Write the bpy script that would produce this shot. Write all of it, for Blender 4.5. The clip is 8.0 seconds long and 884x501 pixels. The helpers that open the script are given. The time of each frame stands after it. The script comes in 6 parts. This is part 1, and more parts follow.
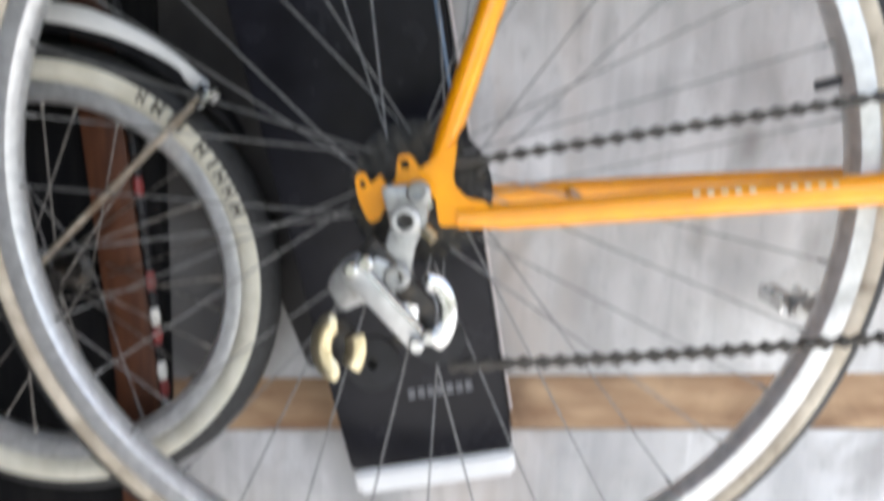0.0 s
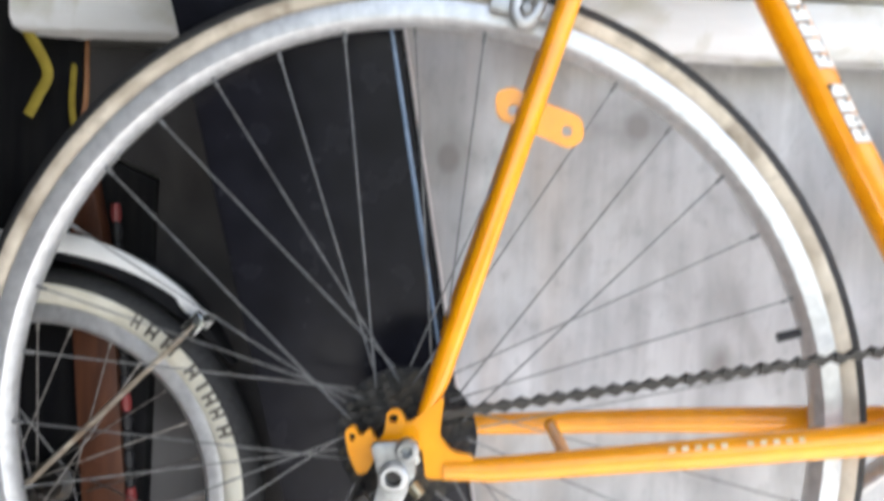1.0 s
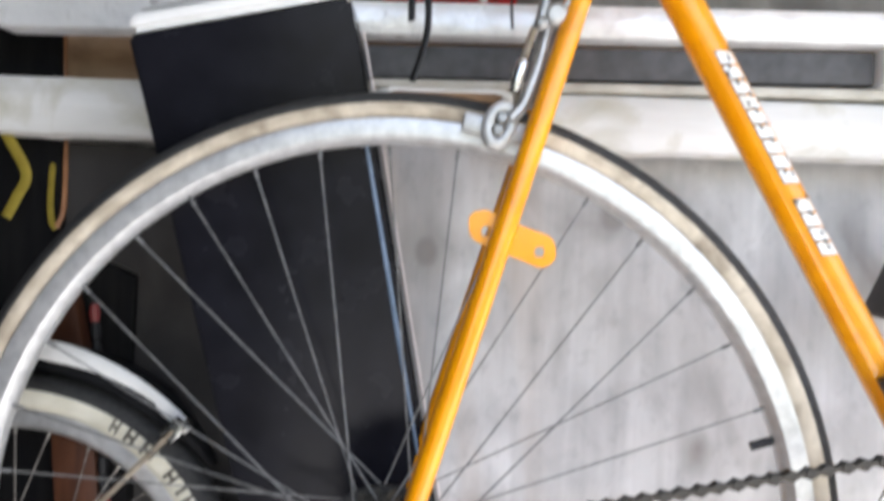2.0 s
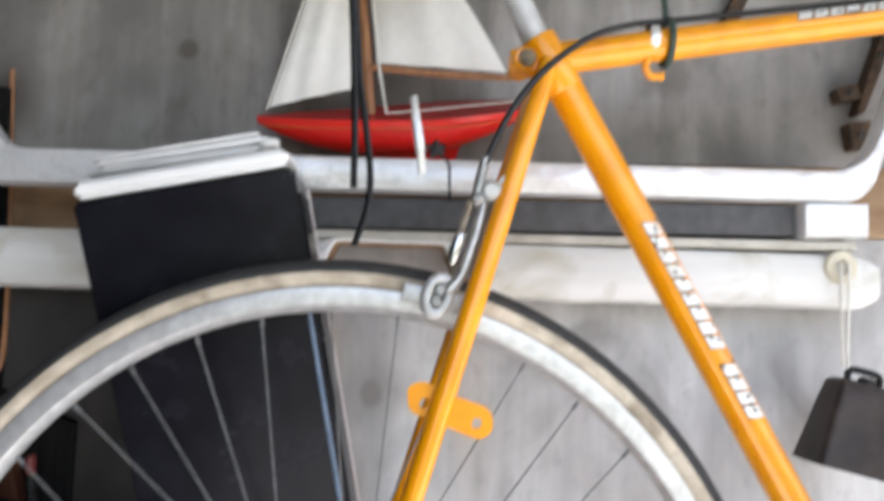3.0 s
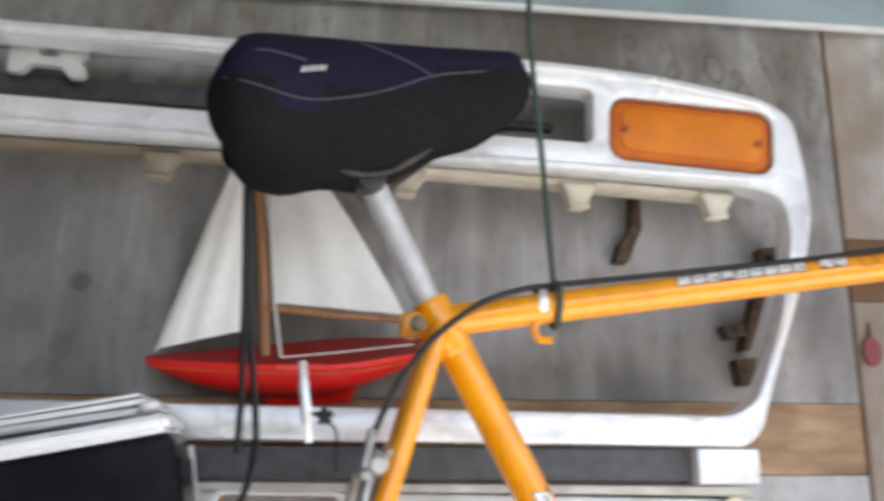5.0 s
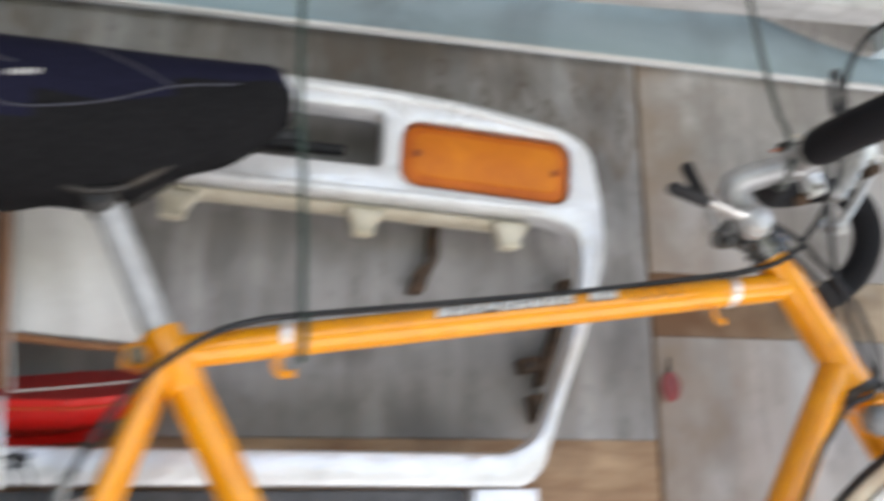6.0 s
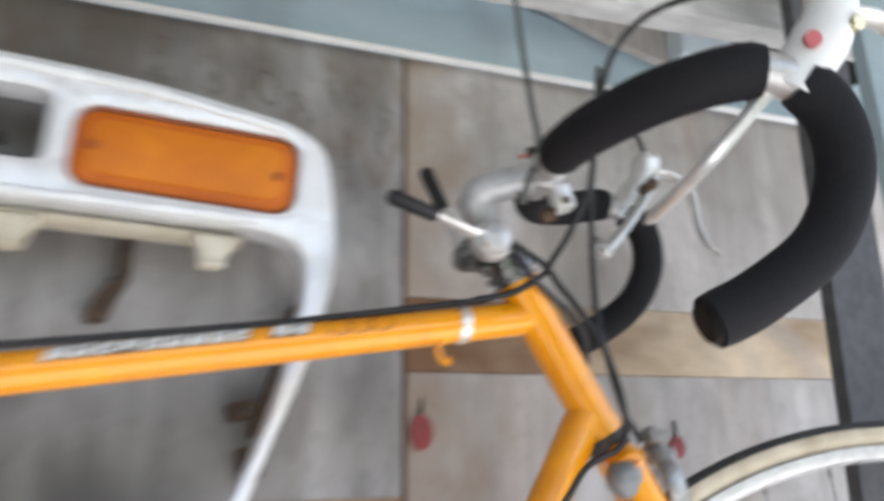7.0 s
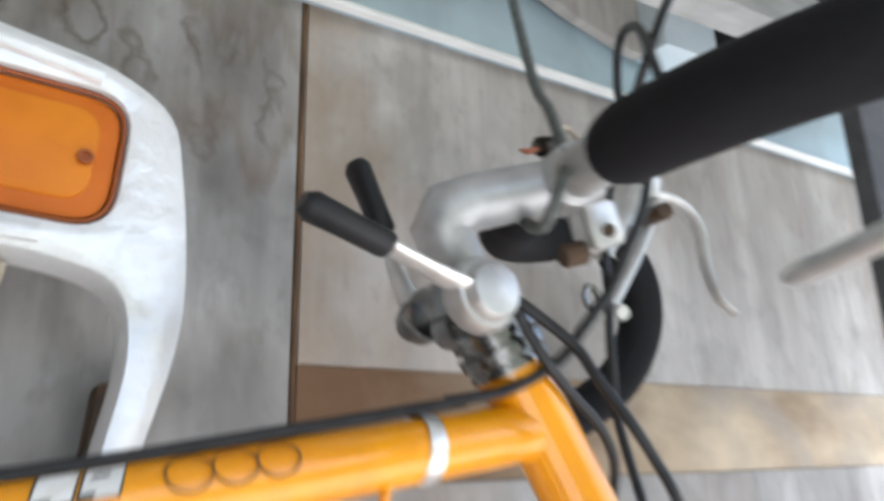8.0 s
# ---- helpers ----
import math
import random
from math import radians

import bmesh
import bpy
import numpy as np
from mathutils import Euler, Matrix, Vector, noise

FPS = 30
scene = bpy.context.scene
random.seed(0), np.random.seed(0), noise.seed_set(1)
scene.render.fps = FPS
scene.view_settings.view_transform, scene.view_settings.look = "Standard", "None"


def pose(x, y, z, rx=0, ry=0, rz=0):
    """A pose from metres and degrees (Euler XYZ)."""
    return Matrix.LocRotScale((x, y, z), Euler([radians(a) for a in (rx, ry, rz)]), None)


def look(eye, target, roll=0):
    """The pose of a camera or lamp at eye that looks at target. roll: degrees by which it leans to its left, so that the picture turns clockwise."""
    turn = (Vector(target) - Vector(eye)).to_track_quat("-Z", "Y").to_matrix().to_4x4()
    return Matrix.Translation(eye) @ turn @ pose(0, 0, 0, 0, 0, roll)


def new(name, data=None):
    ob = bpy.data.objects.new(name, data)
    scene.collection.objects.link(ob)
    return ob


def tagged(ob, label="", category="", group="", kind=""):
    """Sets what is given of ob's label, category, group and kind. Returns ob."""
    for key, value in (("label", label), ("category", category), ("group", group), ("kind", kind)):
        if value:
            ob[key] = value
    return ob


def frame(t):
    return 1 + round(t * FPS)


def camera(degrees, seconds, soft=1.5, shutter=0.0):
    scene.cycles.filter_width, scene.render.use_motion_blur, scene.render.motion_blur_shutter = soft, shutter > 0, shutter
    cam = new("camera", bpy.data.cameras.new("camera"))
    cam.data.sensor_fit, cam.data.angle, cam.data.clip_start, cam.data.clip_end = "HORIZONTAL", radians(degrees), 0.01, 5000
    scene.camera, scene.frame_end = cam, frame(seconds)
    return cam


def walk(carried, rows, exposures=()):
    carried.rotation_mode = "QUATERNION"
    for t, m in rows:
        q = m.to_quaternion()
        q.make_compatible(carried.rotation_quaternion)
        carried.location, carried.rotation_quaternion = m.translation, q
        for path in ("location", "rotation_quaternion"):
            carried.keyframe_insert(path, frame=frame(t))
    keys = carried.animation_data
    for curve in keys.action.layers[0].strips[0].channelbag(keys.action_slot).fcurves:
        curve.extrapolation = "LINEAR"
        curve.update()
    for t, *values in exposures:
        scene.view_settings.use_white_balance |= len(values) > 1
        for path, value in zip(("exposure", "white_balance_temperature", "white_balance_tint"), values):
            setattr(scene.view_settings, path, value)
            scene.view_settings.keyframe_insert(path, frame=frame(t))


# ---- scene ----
cam = camera(59.0, 8.0, soft=3.5, shutter=0.9)
PATH = [
    (0, (0.041, -0.568, 1.064), (-0.046, 1.394, 0.686), 2.2),
    (0.5, (0.018, -0.577, 1.106), (-0.011, 1.416, 0.944), 2.3),
    (0.6, (0.023, -0.582, 1.127), (-0.015, 1.412, 0.971), 1.9),
    (1, (0.029, -0.586, 1.15), (-0.008, 1.413, 1.1), 2.9),
    (1.2, (0.034, -0.589, 1.163), (-0.005, 1.411, 1.137), 3.1),
    (2.3, (0.035, -0.594, 1.246), (0.044, 1.406, 1.292), 1.8),
    (2.5, (0.037, -0.602, 1.265), (0.068, 1.396, 1.363), 2.0),
    (3, (0.046, -0.609, 1.3), (0.138, 1.382, 1.466), 1.9),
    (3.5, (0.056, -0.604, 1.341), (0.189, 1.373, 1.613), 1.4),
    (4, (0.051, -0.613, 1.39), (0.182, 1.34, 1.801), 1.6),
    (4.2, (0.053, -0.62, 1.408), (0.183, 1.326, 1.852), 1.7),
    (5.3, (0.099, -0.622, 1.395), (0.431, 1.274, 1.937), 1.5),
    (5.5, (0.124, -0.617, 1.395), (0.495, 1.27, 1.946), 1.5),
    (5.6, (0.129, -0.616, 1.396), (0.505, 1.269, 1.950), 1.5),
    (5.8, (0.160, -0.613, 1.401), (0.563, 1.260, 1.972), 1.3),
    (6, (0.213, -0.607, 1.41), (0.664, 1.246, 2.011), 1.0),
    (6.5, (0.313, -0.59, 1.42), (0.906, 1.207, 2.065), 0.1),
    (6.9, (0.373, -0.556, 1.44), (1.047, 1.213, 2.087), 0.1),
    (7, (0.395, -0.524, 1.458), (1.131, 1.223, 2.095), -0.8),
    (7.4, (0.426, -0.452, 1.497), (1.292, 1.233, 2.139), -2.5),
    (7.5, (0.431, -0.415, 1.509), (1.364, 1.238, 2.138), -2.2),
    (8, (0.454, -0.275, 1.561), (1.522, 1.276, 2.233), -1.8),
]
walk(cam, [(t, look(eye, target, roll)) for t, eye, target, roll in PATH],
     [(0.0, 1.49, 6640, 11), (0.5, 1.71, 6620, 11), (1.2, 1.72, 6630, 12), (2.3, 1.73, 6690, 13), (3.0, 1.60, 6720, 13), (3.5, 1.54, 6740, 13), (4.2, 1.50, 6720, 14), (5.3, 1.46, 6630, 14), (6.0, 1.33, 6600, 13), (6.5, 1.37, 6560, 13), (7.2, 1.38, 6460, 13), (7.5, 1.53, 6400, 11), (8.0, 1.49, 6400, 11)])

# ---- world and light: under the eaves on a bright, hazy day ----
world = bpy.data.worlds.new("sky")
scene.world = world
world.use_nodes = True
wn = world.node_tree
sky = wn.nodes.new("ShaderNodeTexSky")
sky.sky_type, sky.sun_disc = "NISHITA", False
sky.sun_elevation, sky.sun_rotation = radians(55), radians(142)
sky.air_density, sky.dust_density, sky.ozone_density = 1.0, 1.6, 1.2
wn.links.new(sky.outputs["Color"], wn.nodes["Background"].inputs["Color"])
wn.nodes["Background"].inputs["Strength"].default_value = 0.15
sun = new("sun", bpy.data.lights.new("sun", "SUN"))
sun.data.energy, sun.data.angle, sun.data.color = 5.0, radians(1.0), (1.0, 0.985, 0.96)
sun.matrix_world = look((2.6, -3.0, 6.5), (0.3, 0.0, 1.0))


# ---- materials ----
def seam_tone(n, link, place, colour, x0, x1, amount, tone):
    """A tone fading from x0 to x1 with a ragged edge: rusty water that has crept from a joint into the wood, and the
    browner left part of the cream lip.
    """
    xyz = n.new("ShaderNodeSeparateXYZ")
    link(place.outputs["Object"], xyz.inputs[0])
    ragged = n.new("ShaderNodeTexNoise")
    ragged.inputs["Scale"].default_value, ragged.inputs["Detail"].default_value = 16.0, 6
    link(place.outputs["Object"], ragged.inputs["Vector"])
    shift = n.new("ShaderNodeMath")
    shift.operation = "MULTIPLY_ADD"
    link(ragged.outputs["Fac"], shift.inputs[0])
    shift.inputs[1].default_value = 0.26
    link(xyz.outputs["X"], shift.inputs[2])
    mask = n.new("ShaderNodeMapRange")
    for key, v in (("From Min", x0 + 0.13), ("From Max", x1 + 0.13), ("To Min", amount), ("To Max", 0.0)):
        mask.inputs[key].default_value = v
    link(shift.outputs[0], mask.inputs["Value"])
    mix = n.new("ShaderNodeMix")
    mix.data_type = "RGBA"
    mix.inputs["B"].default_value = (*tone, 1)
    link(mask.outputs["Result"], mix.inputs["Factor"])
    link(colour, mix.inputs["A"])
    return mix.outputs["Result"]


def material(name, dark, light, rough=0.6, metal=0.0, scale=30.0, stretch=(1, 1, 1), bump=0.1, blotch=0.0, blotch_scale=5.0,
             blotch_colour=(0.2, 0.17, 0.14), rough_vary=0.1, coat=0.0, gloss=0.5, contrast=(0.35, 0.65), bump_size=0.002, seam=None):
    """Two tones of fine grain, stains of a larger size over them, and a fine relief."""
    m = bpy.data.materials.new(name)
    m.use_nodes = True
    n, link = m.node_tree.nodes, m.node_tree.links.new
    shader = n["Principled BSDF"]
    place = n.new("ShaderNodeTexCoord")
    turn = n.new("ShaderNodeMapping")
    turn.inputs["Scale"].default_value = stretch
    link(place.outputs["Object"], turn.inputs["Vector"])
    grain = n.new("ShaderNodeTexNoise")
    grain.inputs["Scale"].default_value, grain.inputs["Detail"].default_value = scale, 6
    link(turn.outputs["Vector"], grain.inputs["Vector"])
    ramp = n.new("ShaderNodeValToRGB")
    ramp.color_ramp.elements[0].position, ramp.color_ramp.elements[1].position = contrast
    ramp.color_ramp.elements[0].color, ramp.color_ramp.elements[1].color = (*dark, 1), (*light, 1)
    link(grain.outputs["Fac"], ramp.inputs["Fac"])
    colour = ramp.outputs["Color"]
    if blotch:
        stain = n.new("ShaderNodeTexNoise")
        stain.inputs["Scale"].default_value, stain.inputs["Detail"].default_value = blotch_scale, 5
        stain.inputs["Distortion"].default_value = 0.6
        link(place.outputs["Object"], stain.inputs["Vector"])
        mask = n.new("ShaderNodeMapRange")
        mask.inputs["From Min"].default_value, mask.inputs["From Max"].default_value = 0.5, 0.75
        mask.inputs["To Max"].default_value = blotch
        link(stain.outputs["Fac"], mask.inputs["Value"])
        mix = n.new("ShaderNodeMix")
        mix.data_type = "RGBA"
        mix.inputs["B"].default_value = (*blotch_colour, 1)
        link(mask.outputs["Result"], mix.inputs["Factor"])
        link(colour, mix.inputs["A"])
        colour = mix.outputs["Result"]
    if seam:
        colour = seam_tone(n, link, place, colour, *seam)
    link(colour, shader.inputs["Base Color"])
    wear = n.new("ShaderNodeMapRange")
    wear.inputs["To Min"].default_value, wear.inputs["To Max"].default_value = max(0.03, rough - rough_vary), min(1, rough + rough_vary)
    link(grain.outputs["Fac"], wear.inputs["Value"])
    link(wear.outputs["Result"], shader.inputs["Roughness"])
    shader.inputs["Metallic"].default_value = metal
    shader.inputs["Specular IOR Level"].default_value = gloss
    shader.inputs["Coat Weight"].default_value = coat
    shader.inputs["Coat Roughness"].default_value = 0.05
    shader.inputs["Coat IOR"].default_value = 1.5 + 0.10 * coat
    if bump:
        relief = n.new("ShaderNodeBump")
        relief.inputs["Strength"].default_value, relief.inputs["Distance"].default_value = bump, bump_size
        link(grain.outputs["Fac"], relief.inputs["Height"])
        link(relief.outputs["Normal"], shader.inputs["Normal"])
    return m


def wood_material(name, dark, light, knot, drips=0.0, along=(1, 1, 1), tint=0.5, seam=None, marks=(), rings=()):
    """Weathered board: long fibres, broad bands of tone, knots with rings and dark water marks."""
    m = bpy.data.materials.new(name)
    m.use_nodes = True
    n, link = m.node_tree.nodes, m.node_tree.links.new
    shader = n["Principled BSDF"]
    shader.inputs["Roughness"].default_value = 0.82
    shader.inputs["Specular IOR Level"].default_value = 0.25
    place = n.new("ShaderNodeTexCoord")

    def noise_at(stretch, scale, detail=5, distortion=0.0):
        turn = n.new("ShaderNodeMapping")
        turn.inputs["Scale"].default_value = [a * b for a, b in zip(stretch, along)]
        link(place.outputs["Object"], turn.inputs["Vector"])
        tex = n.new("ShaderNodeTexNoise")
        tex.inputs["Scale"].default_value, tex.inputs["Detail"].default_value, tex.inputs["Distortion"].default_value = scale, detail, distortion
        link(turn.outputs["Vector"], tex.inputs["Vector"])
        return tex.outputs["Fac"]

    def ranged(value, lo, hi, a, b):
        r = n.new("ShaderNodeMapRange")
        for key, v in (("From Min", lo), ("From Max", hi), ("To Min", a), ("To Max", b)):
            r.inputs[key].default_value = v
        link(value, r.inputs["Value"])
        return r.outputs["Result"]

    def mixed(fac, a, b):
        x = n.new("ShaderNodeMix")
        x.data_type = "RGBA"
        link(fac, x.inputs["Factor"])
        for key, v in (("A", a), ("B", b)):
            if isinstance(v, tuple):
                x.inputs[key].default_value = (*v, 1)
            else:
                link(v, x.inputs[key])
        return x.outputs["Result"]

    fibre = noise_at((14, 14, 0.8), 5, 5, 0.2)
    streaks = noise_at((5, 5, 0.35), 3.4, 4, 0.5)
    clouds = noise_at((1, 1, 0.75), 4.2, 6, 0.7)
    broad = noise_at((1, 1, 0.8), 1.7, 3, 0.4)
    spots = noise_at((1, 1, 0.75), 7.5, 3, 0.9)
    grit = noise_at((1, 1, 0.7), 75, 4)
    c = mixed(ranged(clouds, 0.32, 0.68, 0, 1), dark, light)
    c = mixed(ranged(broad, 0.45, 0.62, 0, 0.55), c, tuple(v * 0.8 for v in dark))
    c = mixed(ranged(streaks, 0.46, 0.70, 0, 0.5), c, tuple(v * 0.72 for v in dark))
    c = mixed(ranged(streaks, 0.44, 0.28, 0, 0.45), c, tuple(min(1, v * 1.12) for v in light))
    c = mixed(ranged(fibre, 0.45, 0.72, 0, 0.30), c, tuple(v * 0.7 for v in dark))
    mottle = noise_at((1, 1, 0.6), 21, 5, 0.5)
    c = mixed(ranged(mottle, 0.46, 0.70, 0, 0.5), c, tuple(v * 0.68 for v in dark))
    c = mixed(ranged(grit, 0.55, 0.75, 0, 0.35), c, tuple(v * 0.62 for v in dark))
    c = mixed(ranged(spots, 0.59, 0.74, 0, 0.6), c, knot)
    warm = noise_at((2.5, 2.5, 0.5), 2.6, 4, 0.8)
    c = mixed(ranged(warm, 0.54, 0.74, 0, tint), c, tuple(k * v for k, v in zip((1.0, 0.78, 0.60), dark)))
    cell = n.new("ShaderNodeTexVoronoi")
    cell.inputs["Scale"].default_value, cell.inputs["Randomness"].default_value = 5.0, 1.0
    jig = n.new("ShaderNodeMapping")
    jig.inputs["Scale"].default_value = (1.0, 0.02, 0.62)
    link(place.outputs["Object"], jig.inputs["Vector"])
    link(jig.outputs["Vector"], cell.inputs["Vector"])
    c = mixed(ranged(cell.outputs["Distance"], 0.03, 0.17, 0.5, 0), c, tuple(v * 0.8 for v in knot))
    if drips:
        xyz = n.new("ShaderNodeSeparateXYZ")
        link(place.outputs["Object"], xyz.inputs[0])

        def sum_of(kind, a, b):
            s = n.new("ShaderNodeMath")
            s.operation = kind
            for k, v in enumerate((a, b)):
                if isinstance(v, float):
                    s.inputs[k].default_value = v
                else:
                    link(v, s.inputs[k])
            return s.outputs[0]

        for z0, swing, rate, strong in ((1.73, 0.24, 17.0, 0.9), (1.76, 0.30, 30.0, 0.8)):
            rim = noise_at((1, 0.02, 0.12), rate, 5, 0.3)
            over = sum_of("SUBTRACT", xyz.outputs["Z"], sum_of("ADD", sum_of("MULTIPLY", rim, swing), z0 - swing * 0.18))
            inside = ranged(over, 0.0, 0.016, 0, 1)
            fade = ranged(over, 0.0, 0.05, 1.0, 0.25)
            gaps = ranged(noise_at((1, 0.02, 0.3), 9.0, 3), 0.40, 0.58, 0, drips * strong)
            c = mixed(sum_of("MULTIPLY", sum_of("MULTIPLY", inside, fade), gaps), c, (0.12, 0.072, 0.034))
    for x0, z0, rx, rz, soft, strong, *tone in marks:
        # a knot, a dark patch or painted shade: an oval about (x0, z0) with a ragged rim
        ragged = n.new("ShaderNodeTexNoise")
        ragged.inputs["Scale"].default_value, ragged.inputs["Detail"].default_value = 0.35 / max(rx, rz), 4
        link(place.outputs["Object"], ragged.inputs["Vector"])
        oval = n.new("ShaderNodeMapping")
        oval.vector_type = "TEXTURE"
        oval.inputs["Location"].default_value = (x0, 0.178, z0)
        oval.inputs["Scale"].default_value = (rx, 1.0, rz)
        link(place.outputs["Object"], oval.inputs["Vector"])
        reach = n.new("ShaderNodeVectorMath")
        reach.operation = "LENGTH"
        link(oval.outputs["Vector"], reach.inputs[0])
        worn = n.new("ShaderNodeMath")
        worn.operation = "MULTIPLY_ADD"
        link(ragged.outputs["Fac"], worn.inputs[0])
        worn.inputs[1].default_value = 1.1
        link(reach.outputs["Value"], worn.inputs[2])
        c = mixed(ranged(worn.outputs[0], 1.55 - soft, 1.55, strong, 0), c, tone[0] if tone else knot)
    for x0, z0, rx, rz, strong in rings:
        # the dried brown rim of a drop of water, broken here and there
        ragged = n.new("ShaderNodeTexNoise")
        ragged.inputs["Scale"].default_value, ragged.inputs["Detail"].default_value = 30.0, 5
        link(place.outputs["Object"], ragged.inputs["Vector"])
        oval = n.new("ShaderNodeMapping")
        oval.vector_type = "TEXTURE"
        oval.inputs["Location"].default_value = (x0, 0.178, z0)
        oval.inputs["Scale"].default_value = (rx, 1.0, rz)
        link(place.outputs["Object"], oval.inputs["Vector"])
        reach = n.new("ShaderNodeVectorMath")
        reach.operation = "LENGTH"
        link(oval.outputs["Vector"], reach.inputs[0])
        worn = n.new("ShaderNodeMath")
        worn.operation = "MULTIPLY_ADD"
        link(ragged.outputs["Fac"], worn.inputs[0])
        worn.inputs[1].default_value = 5.5
        link(reach.outputs["Value"], worn.inputs[2])
        away = n.new("ShaderNodeMath")
        away.operation = "SUBTRACT"
        link(worn.outputs[0], away.inputs[0])
        away.inputs[1].default_value = 3.5
        size = n.new("ShaderNodeMath")
        size.operation = "ABSOLUTE"
        link(away.outputs[0], size.inputs[0])
        patchy = n.new("ShaderNodeMath")
        patchy.operation = "MULTIPLY"
        link(ranged(size.outputs[0], 0.0, 0.42, 1, 0), patchy.inputs[0])
        link(ranged(noise_at((1, 1, 0.6), 24.0, 3), 0.42, 0.60, 0.0, strong), patchy.inputs[1])
        c = mixed(patchy.outputs[0], c, (0.085, 0.058, 0.038))
    if seam:
        c = seam_tone(n, link, place, c, *seam)
    link(c, shader.inputs["Base Color"])
    relief = n.new("ShaderNodeBump")
    relief.inputs["Strength"].default_value, relief.inputs["Distance"].default_value = 0.35, 0.0015
    link(fibre, relief.inputs["Height"])
    link(relief.outputs["Normal"], shader.inputs["Normal"])
    return m


# marks near z 1.89: damp stains, strengthened to carry the eaves' shade
WALL = wood_material("whitewashed grey boards", (0.205, 0.194, 0.186), (0.51, 0.492, 0.478), (0.10, 0.088, 0.076), drips=0.6,
                     marks=((-0.181, 1.562, 0.014, 0.014, 0.5, 0.75), (-0.345, 1.510, 0.030, 0.05, 0.9, 0.6), (0.31, 1.50, 0.05, 0.09, 1.0, 0.35), (0.23, 1.60, 0.04, 0.05, 1.0, 0.35), (-0.12, 1.62, 0.035, 0.06, 1.0, 0.35), (0.50, 1.885, 0.06, 0.03, 1.0, 0.6), (0.36, 1.895, 0.07, 0.03, 1.0, 0.6), (0.60, 1.865, 0.05, 0.045, 1.0, 0.45), (0.20, 1.895, 0.10, 0.03, 1.0, 0.5)),
                     rings=((0.350, 1.890, 0.016, 0.024, 0.35), (0.400, 1.882, 0.013, 0.034, 0.5), (0.450, 1.868, 0.014, 0.032, 0.6), (0.502, 1.874, 0.013, 0.024, 0.65), (0.536, 1.850, 0.010, 0.026, 0.5), (0.582, 1.846, 0.012, 0.036, 0.6), (0.630, 1.826, 0.010, 0.030, 0.5)))
WALL_R = wood_material("pale boards", (0.41, 0.38, 0.355), (0.67, 0.645, 0.62), (0.28, 0.24, 0.20), drips=0.3, seam=(0.64, 0.76, 0.7, (0.30, 0.215, 0.15)))
# the two marks with their own tone paint the shade behind the small wheel
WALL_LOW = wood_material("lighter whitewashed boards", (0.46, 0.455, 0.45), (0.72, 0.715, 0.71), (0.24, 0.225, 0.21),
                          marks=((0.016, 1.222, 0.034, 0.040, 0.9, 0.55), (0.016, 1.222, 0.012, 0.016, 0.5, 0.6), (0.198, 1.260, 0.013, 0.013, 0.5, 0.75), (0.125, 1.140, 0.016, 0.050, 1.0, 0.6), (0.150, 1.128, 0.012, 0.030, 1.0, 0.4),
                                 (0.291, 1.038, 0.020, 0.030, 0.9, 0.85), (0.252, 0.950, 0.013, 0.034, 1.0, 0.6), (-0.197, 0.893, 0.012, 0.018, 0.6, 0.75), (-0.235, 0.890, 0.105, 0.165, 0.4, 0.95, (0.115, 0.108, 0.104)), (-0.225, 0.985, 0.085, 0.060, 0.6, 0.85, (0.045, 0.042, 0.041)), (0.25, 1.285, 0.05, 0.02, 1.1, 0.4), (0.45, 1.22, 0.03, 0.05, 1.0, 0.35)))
BARE = material("bare brown wood", (0.21, 0.12, 0.07), (0.46, 0.32, 0.20), 0.85, scale=22, stretch=(0.5, 1, 2), blotch=0.9, blotch_scale=10, blotch_colour=(0.14, 0.085, 0.055), contrast=(0.3, 0.7), gloss=0.2)
BARE_R = material("dirty yellowish wood", (0.36, 0.265, 0.18), (0.70, 0.575, 0.42), 0.85, scale=15, stretch=(0.6, 1, 1.3), blotch=0.85, blotch_scale=9, blotch_colour=(0.40, 0.355, 0.32), contrast=(0.32, 0.68), gloss=0.2, seam=(0.70, 0.98, 0.92, (0.16, 0.08, 0.042)))
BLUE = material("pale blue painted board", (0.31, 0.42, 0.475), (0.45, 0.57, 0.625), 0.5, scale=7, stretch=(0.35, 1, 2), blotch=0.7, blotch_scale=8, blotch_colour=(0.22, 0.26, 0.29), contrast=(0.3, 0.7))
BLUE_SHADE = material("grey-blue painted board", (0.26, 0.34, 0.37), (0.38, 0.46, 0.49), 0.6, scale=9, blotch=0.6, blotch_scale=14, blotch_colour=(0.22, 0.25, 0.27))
WHITE_PAINT = material("old white paint", (0.62, 0.62, 0.60), (0.80, 0.80, 0.78), 0.5, scale=14, blotch=0.5, blotch_scale=9, blotch_colour=(0.42, 0.40, 0.34))
# the cream turns browner towards the left end of the lip
CREAM = material("cream plastic underside", (0.58, 0.52, 0.39), (0.72, 0.67, 0.54), 0.45, scale=18, blotch=0.5, blotch_scale=30, blotch_colour=(0.42, 0.35, 0.22), seam=(-0.22, 0.06, 0.85, (0.16, 0.125, 0.08)))
PANEL = material("silvery white car panel", (0.75, 0.755, 0.76), (0.87, 0.875, 0.88), 0.30, metal=0.25, scale=11, blotch=0.45, blotch_scale=45, blotch_colour=(0.50, 0.495, 0.49), coat=0.5, bump=0.9, bump_size=0.016)
RUBBER_STRIP = material("grey rubber strip", (0.05, 0.05, 0.052), (0.085, 0.085, 0.09), 0.6, scale=60)
